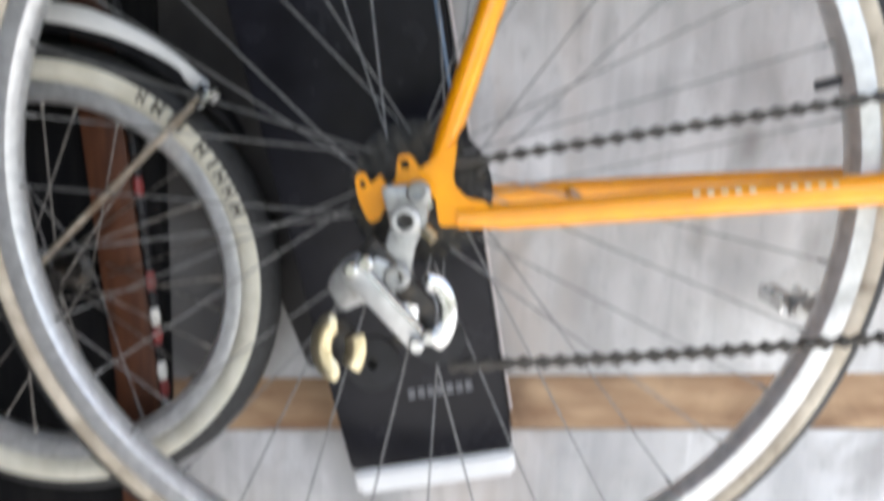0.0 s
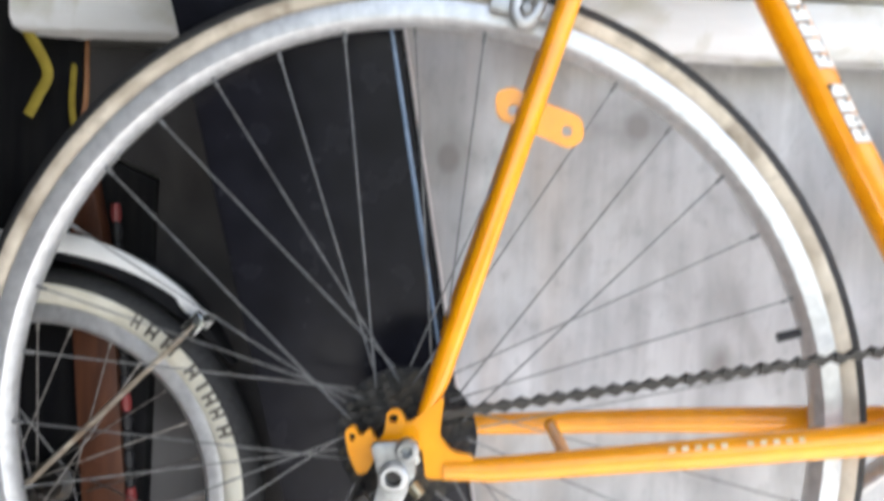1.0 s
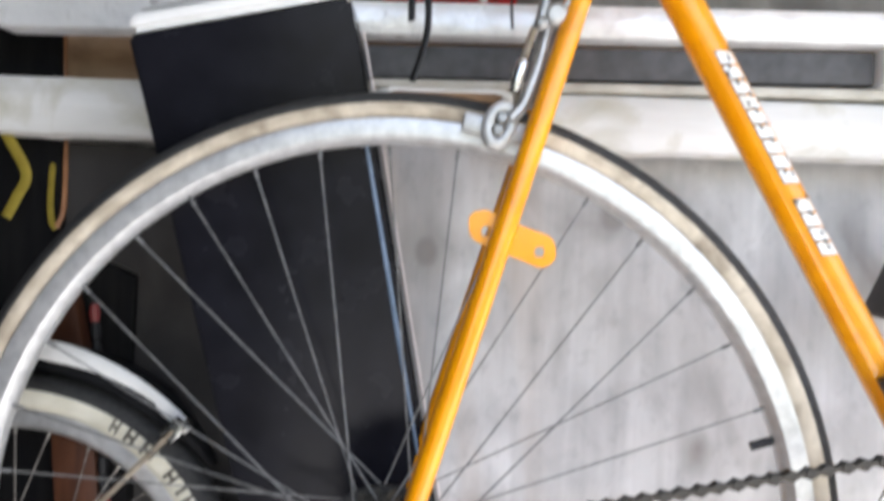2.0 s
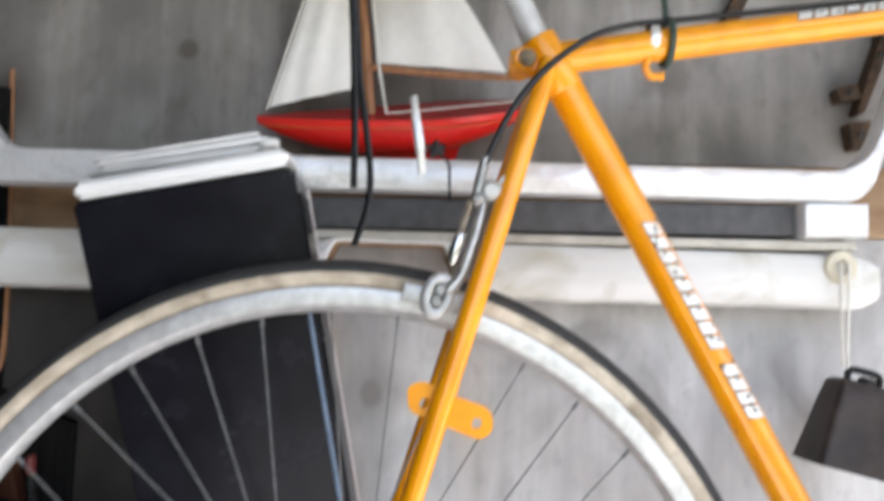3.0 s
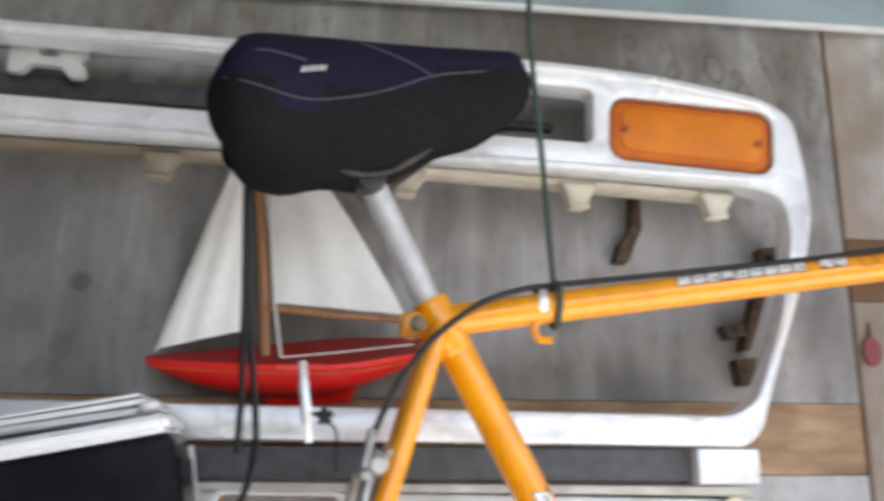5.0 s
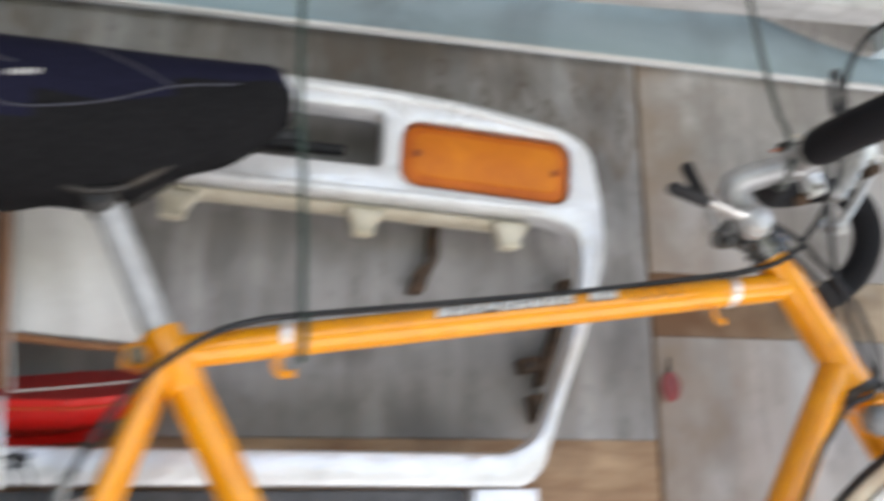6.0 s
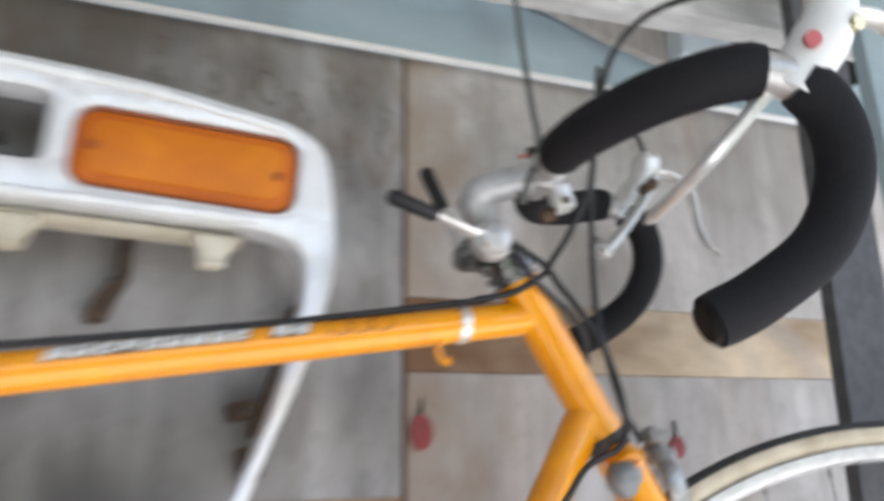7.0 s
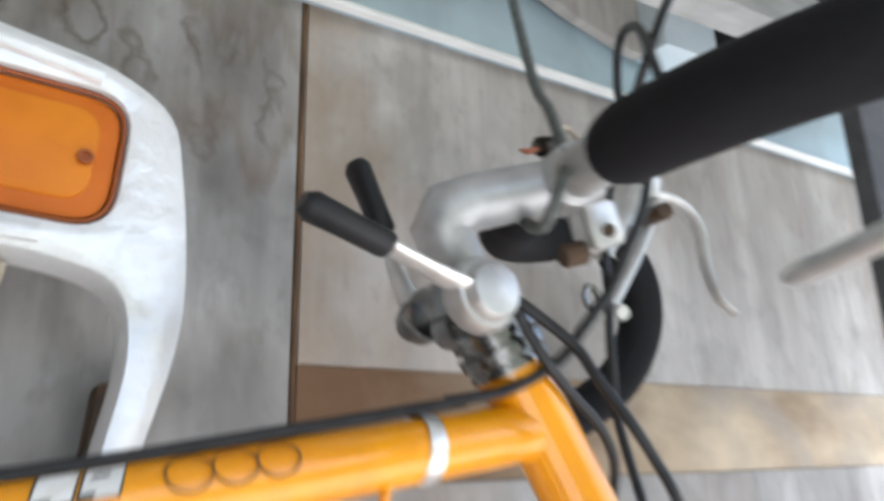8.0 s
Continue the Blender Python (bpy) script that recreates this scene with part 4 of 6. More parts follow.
for s in (-1, 1):
    P = lambda f, y, z: BARS @ V(f, s * y, z)
    bar_pts = catmull([P(-0.004, 0.0, 0.008), P(-0.003, 0.06, 0.008), P(0.010, 0.122, 0.006), P(0.046, HALF - 0.014, 0.004), P(0.094, HALF, -0.002), P(0.121, HALF + 0.002, -0.030), P(0.119, HALF + 0.003, -0.070), P(0.092, HALF + 0.004, -0.105), P(0.048, HALF + 0.006, -0.124), P(0.014, HALF + 0.008, -0.131)], 6)
    bar = new("handlebar")
    bar.parent = bike
    tagged(bar, "half of a drop handlebar with black foam grip")
    part("bar_tube", sweep(begin(), bar_pts[:-3], 0.0119, 14), STEEL, bar)
    a, b = (6 if s < 0 else 4), 25
    part("foam_grip", sweep(begin(), [bar_pts[i] for i in range(a, b)], [0.0145] + [0.0168] * (b - a - 2) + [0.0150], 18), FOAM, bar, "black foam grip sleeve")
    c = 27
    low = bar_pts[c:-2] + [bar_pts[-2] + (bar_pts[-1] - bar_pts[-2]).normalized() * 0.003]
    part("drop_grip", sweep(begin(), low, [0.0145] + [0.0158] * (len(low) - 2) + [0.0150], 18), FOAM, bar, "black foam grip sleeve")
    plug = begin()
    disc(plug, low[-1] + (low[-1] - low[-2]).normalized() * 0.001, low[-1] - low[-2], 0.0125, 0.006, 18, bevel=0.002)
    part("bar_end", plug, BAR_PLUG, bar, "dark bar end")
    # brake lever on the outer bend
    lever = new("brake_lever")
    lever.parent = bike
    tagged(lever, "aluminium brake lever with hood")
    hood = begin()
    sweep(hood, catmull([P(0.102, HALF + 0.002, -0.018), P(0.116, HALF + 0.002, -0.006), P(0.131, HALF + 0.001, 0.006), P(0.146, HALF, 0.026), P(0.149, HALF, 0.042)], 4), [0.014] * 5 + [0.0145] * 5 + [0.013] * 5 + [0.011, 0.007], 14, squash=(0.85, 1.15))
    part("hood", hood, WHITE_PAINT if s < 0 else BRIGHT_ALU, lever)
    piv = begin()
    disc(piv, P(0.149, HALF, 0.009) if s < 0 else V(0.861, 0.055, 1.7615), BARS.to_3x3() @ V(0, 1, 0), 0.0046 if s < 0 else 0.0060, 0.030, 14, bevel=0.001)
    part("pivot", piv, BRASS if s < 0 else RUST, lever, "brassy pivot pin" if s < 0 else "rusty pivot pin")
    blade = begin()
    bl = catmull([P(0.147, HALF, 0.021), P(0.171, HALF, 0.010), P(0.184, HALF, -0.012), P(0.180, HALF - 0.002, -0.045), P(0.182, HALF - 0.004, -0.068), P(0.191, HALF - 0.006, -0.082)], 5)
    sweep(blade, bl, [0.0075 - 0.0035 * i / (len(bl) - 1) for i in range(len(bl))], 10, squash=(0.5, 1.1), up=(0, 1, 0))
    part("blade", blade, BRIGHT_ALU, lever, "curved aluminium lever blade")
    ext = begin()
    if s < 0:
        ex = catmull([V(0.757, -0.244, 1.712), V(0.729, -0.229, 1.690), V(0.712, -0.215, 1.667), V(0.703, -0.202, 1.653), V(0.706, -0.181, 1.649), V(0.713, -0.150, 1.647), V(0.720, -0.118, 1.646)], 4)
    else:
        ex = catmull([P(0.146, HALF - 0.014, 0.012), P(0.115, HALF - 0.030, -0.018), P(0.080, HALF - 0.055, -0.042), P(0.056, HALF - 0.075, -0.055), P(0.050, HALF - 0.089, -0.050)], 5)
    sweep(ext, ex, [0.0058] * (len(ex) - 3) + [0.0054, 0.0060, 0.0040], 10, squash=(1.2, 0.8), up=(0, 0, 1))
    part("extension_lever", ext, BRIGHT_ALU, lever, "slim aluminium extension lever")
    if s > 0:
        eye_ring = begin()
        sweep(eye_ring, [V(0.7990 + 0.0060 * math.cos(a), 0.062, 1.6950 + 0.0075 * math.sin(a)) for a in [2 * math.pi * k / 18 for k in range(18)]], 0.0022, 8, closed=True)
        part("eye", eye_ring, DARK_CHROME, lever, "dark ring at the lever end")
        stub = sweep(begin(), [V(0.7985, 0.060, 1.690), V(0.793, 0.043, 1.683), V(0.788, 0.029, 1.6765), V(0.7868, 0.026, 1.6755)], [0.0022, 0.0030, 0.0052, 0.0040], 10)
        part("end_button", stub, BRIGHT_ALU, lever, "bright button end")
    if s < 0:
        dot = begin()
        disc(dot, P(0.119, HALF + 0.0150, 0.005), BARS.to_3x3() @ V(0, 1, 0), 0.0050, 0.003, 16)
        part("badge", dot, BADGE_RED, lever, "small red badge")

# gear levers on the stem
sh = new("gear_shifter")
sh.parent = bike
tagged(sh, "pair of stem gear levers with black tips")
SB = T + STEER * 0.031
cl = begin()
sweep(cl, [SB - STEER * 0.008, SB + STEER * 0.008], 0.0150, 20)
block(cl, SB + V(-0.024, -0.022, -0.009), SB + V(-0.004, 0.022, 0.009), 0.003)
disc(cl, SB + V(-0.014, 0, -0.012), (0, 1, 0), 0.009, 0.012, 14, hole=0.005)
part("clamp", cl, DARK_CHROME, sh)
for s, tipp in ((-1, V(0.5635, -0.024, 1.6785)), (1, V(0.611, 0.024, 1.727))):
    hub_p = SB + V(-0.016, s * 0.024, -0.003)
    bs = begin()
    lathe(bs, hub_p, (0, s, 0), [(0.0001, -0.008), (0.0150, -0.008), (0.0165, -0.005), (0.0165, 0.002), (0.0150, 0.0045), (0.0130, 0.0050), (0.0128, 0.0085), (0.0112, 0.0108), (0.0060, 0.0120), (0.0001, 0.0123)], 24, closed=False)
    if s > 0:
        bmesh.ops.scale(bs, vec=(0.7, 1, 0.7), space=Matrix.Translation(-hub_p), verts=bs.verts)
    part("boss", bs, STEEL if s < 0 else DARK_CHROME, sh)
    kn = hub_p.lerp(tipp, 0.54)
    arm = sweep(begin(), catmull([hub_p, hub_p.lerp(tipp, 0.25) + V(0, s * 0.002, -0.002), kn], 4), [0.0098, 0.0092, 0.0086, 0.0080, 0.0074, 0.0068, 0.0063, 0.0058, 0.0056], 12, squash=(0.45, 1), up=(0, 1, 0))
    part("lever_arm", arm, BRIGHT_ALU, sh)
    kb = sweep(begin(), [kn, kn.lerp(tipp, 0.05), kn.lerp(tipp, 0.5), kn.lerp(tipp, 0.9), tipp], [0.0060, 0.0072, 0.0074, 0.0080, 0.0050], 12, squash=(0.75, 1), up=(0, 1, 0))
    part("lever_tip", kb, BLACK_PLASTIC, sh, "black plastic lever tip")

# seat post, saddle with cover
tube_part("seat_post", [LUG + V(-0.006, 0, 0.008), V(0.091, 0, 1.628)], 0.0112, POST_ALU, label="aluminium seat post")
saddle = new("saddle")
saddle.parent = bike
tagged(saddle, "saddle in a navy and black padded cover")
sad = begin()
stations = []
for i in range(25):
    u = i / 24
    x = -0.040 + 0.269 * u
    half = 0.082 * (1 - max(0, (u - 0.15)) ** 0.9 * 0.86) * (1 - (1 - min(1, u / 0.12)) ** 2 * 0.45)
    half *= 1 - max(0, (u - 0.93) / 0.07) ** 2 * 0.55
    top = 1.7235 + 0.003 * math.sin(u * 6.0) + 0.021 * u + 0.013 * min(1, u / 0.75) - 0.016 * (1 - min(1, u / 0.1)) ** 2 - 0.012 * max(0, (u - 0.92) / 0.08) ** 2
    bot = 1.613 + 0.003 * math.sin(u * 21) + 0.082 * max(0, (u - 0.42) / 0.58) ** 1.2
    bot += 0.016 * (1 - min(1, u / 0.14)) ** 2
    rear, nose = max(0, 1 - u / 0.13) ** 2, max(0, (u - 0.93) / 0.07) ** 2
    ring = []
    for k in range(28):
        a = 2 * math.pi * k / 28
        ca, sa = math.cos(a), math.sin(a)
        yy = half * math.copysign(abs(ca) ** 0.8, ca)
        zz = (top + bot) / 2 + (top - bot) / 2 * math.copysign(abs(sa) ** 0.75, sa)
        if sa < 0:
            yy *= 1 - 0.42 * abs(sa) ** 1.4
        wob = noise.noise(Vector((x * 26, yy * 26, zz * 34))) * (0.0035 if sa < 0.1 else 0.0010)
        ring.append(sad.verts.new((x + (0.022 * rear - 0.010 * nose) * sa * sa, yy + wob, zz + wob)))
    stations.append(ring)
for i in range(24):
    for k in range(28):
        f = sad.faces.new((stations[i][k], stations[i][(k + 1) % 28], stations[i + 1][(k + 1) % 28], stations[i + 1][k]))
        u = (i + 0.5) / 24
        line = 0.05 - 0.17 * math.sin(min(1, u / 0.55) * math.pi) + 0.42 * max(0, u - 0.5)
        f.material_index = 0 if math.sin(2 * math.pi * (k + 0.5) / 28) > line else 1
sad.faces.new(stations[0]).material_index = 1
sad.faces.new(stations[-1]).material_index = 1
part("cover", sad, [NAVY, BLACK_CLOTH], saddle)


def saddle_point(u, a, lift=0.0008):
    x = u * 24
    i = min(23, int(x))
    t = x - i
    k = (a % 360) / 360 * 28
    j = int(k)
    s = k - j
    ring0, ring1 = SAD[i], SAD[i + 1]
    p = ring0[j % 28].lerp(ring0[(j + 1) % 28], s).lerp(ring1[j % 28].lerp(ring1[(j + 1) % 28], s), t)
    mid = Vector((p.x, 0, 1.655))
    return p + (p - mid).normalized() * lift


saddle_mesh = [o for o in saddle.children if o.name.startswith("cover")][0].data
flat = [v.co + Vector((0.44, 0, 0.66)) for v in saddle_mesh.vertices]
SAD = [flat[i * 28:(i + 1) * 28] for i in range(25)]
for seam_pts in ([(0.06, 181), (0.14, 185), (0.28, 188), (0.40, 185.5), (0.52, 180), (0.66, 174), (0.80, 171), (0.97, 168)], [(0.66, 174), (0.58, 160), (0.50, 147), (0.44, 138)], [(0.05, 166), (0.16, 165), (0.28, 168)]):
    bm = sweep(begin(), catmull([saddle_point(u, a) for u, a in seam_pts], 5), 0.0008, 6)
    part("piping", bm, PIPING, saddle, "grey piping")
lg = begin()
for k in range(5):
    p = saddle_point(0.275 + k * 0.014, 173.5 - k * 0.4, 0.0011)
    sweep(lg, [p + V(0.0, 0, -0.0022), p + V(0.0015, 0, 0.0022)], 0.0009, 6)
part("print", lg, WHITE_PRINT, saddle, "small white print")
rail = begin()
for s in (-1, 1):
    sweep(rail, catmull([V(0.02, s * 0.022, 1.655), V(0.05, s * 0.022, 1.630), V(0.10, s * 0.020, 1.624), V(0.15, s * 0.014, 1.66)], 5), 0.0035, 8)
disc(rail, (0.092, 0, 1.622), (0, 1, 0), 0.013, 0.040, 18, bevel=0.003)
part("rail_clamp", rail, DARK_STEEL, saddle, "dark seat clamp and rails")
for x0, pts in ((0, [(-0.012, 1.640), (-0.009, 1.60), (-0.003, 1.52), (0.001, 1.45), (0.002, 1.400)]), (1, [(-0.010, 1.640), (-0.005, 1.58), (0.002, 1.50), (0.008, 1.462), (0.0145, 1.415), (0.013, 1.385), (0.004, 1.354)])):
    bm = sweep(begin(), catmull([V(x, 0.016 + 0.006 * x0, z) for x, z in pts], 5), 0.0036, 8, squash=(0.6, 1))
    part("drawstring", bm, CABLE, saddle, "black drawstring of the cover")

# cables
tube_part("brake_cable", catmull([V(0.650, -0.004, 1.612), V(0.50, -0.004, 1.583), V(0.36, -0.005, 1.560), V(0.25, -0.006, 1.5425), V(0.215, -0.016, 1.5335), V(0.181, -0.024, 1.518), V(0.146, -0.028, 1.489), V(0.120, -0.030, 1.453), V(0.101, -0.030, 1.410)], 6), 0.0026, CABLE, label="black brake cable along the top tube")
NEAR = BARS @ V(0.149, -HALF, 0.044)
FAR = BARS @ V(0.149, HALF, 0.044)
tube_part("brake_cable", catmull([FAR, FAR + V(-0.012, -0.008, 0.010), FAR + V(-0.045, -0.035, 0.002), V(0.795, 0.008, 1.790), V(0.768, -0.006, 1.792), V(0.765, -0.010, 1.815), V(0.758, -0.022, 1.824), V(0.746, -0.040, 1.815), V(0.733, -0.056, 1.796), V(0.724, -0.066, 1.775), V(0.716, -0.075, 1.749), V(0.716, -0.066, 1.722), V(0.718, -0.055, 1.697), V(0.709, -0.050, 1.676), V(0.702, -0.043, 1.657), V(0.695, -0.032, 1.642), V(0.689, -0.023, 1.630), V(0.668, -0.012, 1.617), V(0.640, -0.004, 1.611)], 5), 0.0026, CABLE, label="black brake cable in a loop")
tube_part("brake_cable", catmull([NEAR, NEAR + V(-0.002, 0.012, 0.010), V(0.752, -0.205, 1.782), V(0.758, -0.150, 1.816), V(0.760, -0.100, 1.836), V(0.752, -0.074, 1.830), V(0.738, -0.068, 1.806), V(0.737, -0.056, 1.787), V(0.744, -0.036, 1.770), V(0.756, -0.004, 1.738), V(0.762, 0.012, 1.705), V(0.762, 0.013, 1.680), V(0.761, 0.014, 1.658), V(0.762, 0.016, 1.637), V(0.765, 0.019, 1.616), V(0.766, 0.012, 1.583), V(0.767, 0.003, 1.550), V(0.770, -0.003, 1.528), V(0.776, -0.012, 1.508)], 5), 0.0026, CABLE, label="black front brake cable")
for pts in ([V(0.683, -0.037, 1.634), V(0.691, -0.042, 1.619), V(0.702, -0.046, 1.603), V(0.714, -0.047, 1.587), V(0.724, -0.049, 1.568), V(0.737, -0.045, 1.538), V(0.745, -0.036, 1.514), V(0.738, -0.033, 1.500), V(0.719, -0.032, 1.492), V(0.700, -0.032, 1.474), V(0.66, -0.021, 1.400), V(0.50, -0.019, 1.08)],
            [V(0.678, -0.024, 1.630), V(0.699, -0.017, 1.617), V(0.720, -0.012, 1.604), V(0.736, -0.004, 1.588), V(0.745, 0.010, 1.566), V(0.752, 0.022, 1.536), V(0.748, 0.026, 1.505), V(0.725, 0.024, 1.480), V(0.66, 0.020, 1.395), V(0.50, 0.019, 1.08)]):
    tube_part("gear_cable", catmull([SB + V(-0.008, -0.030, -0.002)] + pts, 6), 0.0025, CABLE, label="black gear cable")

# loose cable end at the bar clamp
ferrule = begin()
sweep(ferrule, catmull([V(0.6770, -0.030, 1.7268), V(0.6820, -0.030, 1.7295), V(0.6890, -0.030, 1.7315), V(0.6970, -0.030, 1.7330), V(0.7110, -0.030, 1.7370)], 4), [0.0022] * 3 + [0.0052] * 5 + [0.0046] * 4 + [0.0030] * 5, 10)
part("cable_end", ferrule, DARK_STEEL, bike, "dark cable clamp with ferrule")
wires = begin()
for dy, dz in ((0.0, 0.0), (0.002, 0.0009), (-0.002, -0.0008)):
    sweep(wires, [V(0.6785, -0.030 + dy * 0.3, 1.7275), V(0.6740, -0.030 + dy, 1.7250 + dz), V(0.6700, -0.030 + dy, 1.7238 + 2 * dz)], [0.0014, 0.0013, 0.0008], 6)
part("frayed_wire", wires, COPPER, bike, "frayed reddish wire end")
clip_bm = begin()
sweep(clip_bm, catmull([V(0.690, -0.030, 1.735), V(0.694, -0.030, 1.742), V(0.700, -0.030, 1.744), V(0.709, -0.030, 1.738)], 4), 0.0013, 8)
part("wire_bow", clip_bm, OLD_STAY, bike, "rusty wire bow")

# rear brake
rb = new("rear_brake")
rb.parent = bike
tagged(rb, "aluminium side-pull rear brake")
for s in (-1, 1):
    y = s * 0.028
    arm = begin()
    sweep(arm, catmull([V(0.108, s * 0.010, 1.402), V(0.103, s * 0.024, 1.384), V(0.097, y, 1.358), V(0.088, y, 1.331), V(0.078, y, 1.318)], 4), [0.0062] * 4 + [0.0048] * 6 + [0.0056] * 4 + [0.0064] * 3, 10, squash=(0.8, 1), up=(0, 1, 0))
    part("arm", arm, STEEL, rb)
    shoe = begin()
    tilt = Matrix.Translation((0.071, y - s * 0.002, 1.3145)) @ Matrix.Rotation(radians(16), 4, "Y")
    ring = [tilt @ V(0.0082 * math.cos(2 * math.pi * k / 24), 0, 0.0138 * math.sin(2 * math.pi * k / 24)) for k in range(24)]
    sweep(shoe, ring, 0.0034, 10, closed=True, squash=(1.4, 1), up=(0, 1, 0))
    part("eye", shoe, STEEL, rb, "oval eye of the brake arm")
    stud = begin()
    for dz in (-0.0045, 0.0050):
        disc(stud, tilt @ V(0, 0, dz), (0, 1, 0), 0.0042, 0.012, 12, bevel=0.001)
    part("stud", stud, DULL_ALU, rb)
    pad = begin()
    block(pad, (-0.028, -0.0035, -0.007), (0.022, 0.0035, 0.007), 0.002, Matrix.Translation((0.072, s * 0.0195, 1.312)) @ Matrix.Rotation(radians(11), 4, "Y"))
    part("brake_pad", pad, STEEL if s < 0 else BLACK_PLASTIC, rb)
back_arm = begin()
sweep(back_arm, catmull([V(0.093, -0.020, 1.328), V(0.099, -0.022, 1.345), V(0.107, -0.020, 1.368), V(0.112, -0.012, 1.392)], 4), 0.0042, 8, squash=(0.7, 1), up=(0, 1, 0))
part("arm", back_arm, DULL_ALU, rb)
spring = begin()
sweep(spring, catmull([V(0.086, -0.014, 1.322), V(0.083, -0.018, 1.345), V(0.089, -0.020, 1.371), V(0.094, -0.022, 1.388)], 4), 0.0028, 8)
part("spring", spring, OLD_STAY, rb, "flat return spring")
lk = begin()
sweep(lk, [V(0.0800, -0.031, 1.338), V(0.0815, -0.031, 1.345), V(0.0850, -0.031, 1.358), V(0.0862, -0.031, 1.362)], [0.0030, 0.0046, 0.0046, 0.0030], 10)
part("adjuster", lk, CHROME, rb, "bright cable adjuster")
for p, r, m_ in ((V(0.109, -0.028, 1.395), 0.0082, STEEL), (V(0.121, -0.026, 1.401), 0.0070, WHITE_PAINT), (V(0.098, -0.029, 1.388), 0.0050, DULL_ALU)):
    an = begin()
    disc(an, p, (0.15, 1, 0.1), r, 0.014, 16, bevel=0.003)
    part("cable_anchor", an, m_, rb)
guide = begin()
sweep(guide, [V(0.096, -0.029, 1.385), V(0.100, -0.029, 1.404), V(0.103, -0.030, 1.420)], [0.0036, 0.0040, 0.0033], 10)
part("cable_guide", guide, DULL_ALU, rb)
# bent hanger tab and small star knob on the brake's release wire
tb = begin()
sweep(tb, catmull([V(0.0475, -0.010, 1.470), V(0.050, -0.014, 1.452), V(0.0535, -0.015, 1.430), V(0.0565, -0.010, 1.409)], 4), [0.0030] * 4 + [0.0038] * 5 + [0.0032] * 4, 10, squash=(1, 0.35), up=(0, 1, 0))
part("hanger_tab", tb, BRIGHT_ALU, rb, "bent bright metal tab")
sk = begin()
for k in range(5):
    a = 2 * math.pi * k / 5 + 0.4
    sweep(sk, [V(0.067, -0.008, 1.429), V(0.067 + 0.0068 * math.cos(a), -0.008, 1.429 + 0.0068 * math.sin(a))], [0.0032, 0.0023], 8)
part("star_knob", sk, BLACK_PLASTIC, rb, "small black star knob")
sw = begin()
sweep(sw, catmull([V(0.068, -0.008, 1.427), V(0.0765, -0.010, 1.418), V(0.0775, -0.012, 1.402), V(0.0785, -0.014, 1.388)], 4), 0.0012, 6)
sweep(sw, catmull([V(0.054, -0.013, 1.428), V(0.060, -0.010, 1.431), V(0.066, -0.008, 1.430)], 4), 0.0012, 6)
part("release_wire", sw, CABLE, rb, "thin dark wire")
# front brake
fb = new("front_brake")
fb.parent = bike
tagged(fb, "aluminium side-pull front brake")
BP = CROWN + V(0.026, 0, -0.001)
for s in (-1, 1):
    arm = begin()
    pts = catmull([BP + V(0.004, -s * 0.012, 0.022), BP + V(0.004, s * 0.010, 0.006), BP + V(0.006, s * 0.034, -0.006), BP + V(0.018, s * 0.032, -0.040), BP + V(0.024, s * 0.020, -0.055)], 4)
    sweep(arm, pts, 0.0075, 10, squash=(0.8, 1.1), up=(1, 0, 0))
    part("arm", turned(arm), DULL_ALU, fb)
    pad = begin()
    block(pad, BP + V(0.002, s * 0.018 - 0.004, -0.062), BP + V(0.050, s * 0.018 + 0.004, -0.050), 0.002)
    part("brake_pad", turned(pad), BLACK_PLASTIC, fb)
nut = begin()
disc(nut, BP + V(0.012, 0, 0.004), (1, 0, 0.2), 0.008, 0.014, 12, bevel=0.002)
part("bolt", turned(nut), DULL_ALU, fb)

# freewheel, chain, cranks
cluster = new("freewheel")
cluster.parent = bike
tagged(cluster, "oily dark sprocket cluster")
for k, (r, teeth) in enumerate(((0.049, 26), (0.044, 23), (0.039, 20), (0.034, 17), (0.029, 14))):
    outline = []
    for j in range(teeth * 4):
        a = 2 * math.pi * j / (teeth * 4)
        rr = r if j % 4 < 2 else r - 0.0042
        outline.append((rr * math.cos(a), 1.0 + rr * math.sin(a)))
    y = -0.028 - 0.0052 * k
    part("sprocket", plate(begin(), outline, [], y - 0.0012, y + 0.0012), DARK_STEEL, cluster)
guard_disc = begin()
disc(guard_disc, (0, -0.0255, 1.0), (0, 1, 0), 0.0510, 0.0025, 40, hole=0.021)
part("spoke_guard", guard_disc, BLACK_PLASTIC, cluster, "black plastic spoke guard disc")
core = begin()
disc(core, (0, -0.040, 1.0), (0, 1, 0), 0.022, 0.030, 24, bevel=0.002)
part("core", core, DARK_STEEL, cluster)
rings = begin()
for y, r in ((-0.042, 0.101), (-0.050, 0.086)):
    disc(rings, BB + V(0, y, 0), (0, 1, 0), r, 0.003, 72, hole=r - 0.016)
for k in range(5):
    a = 2 * math.pi * k / 5 + 0.3
    sweep(rings, [BB + V(0, -0.046, 0), BB + V(0.084 * math.cos(a), -0.046, 0.084 * math.sin(a))], [0.010, 0.006], 8, squash=(1, 0.5), up=(0, 1, 0))
part("chainring", rings, STEEL, bike, "double aluminium chainrings")
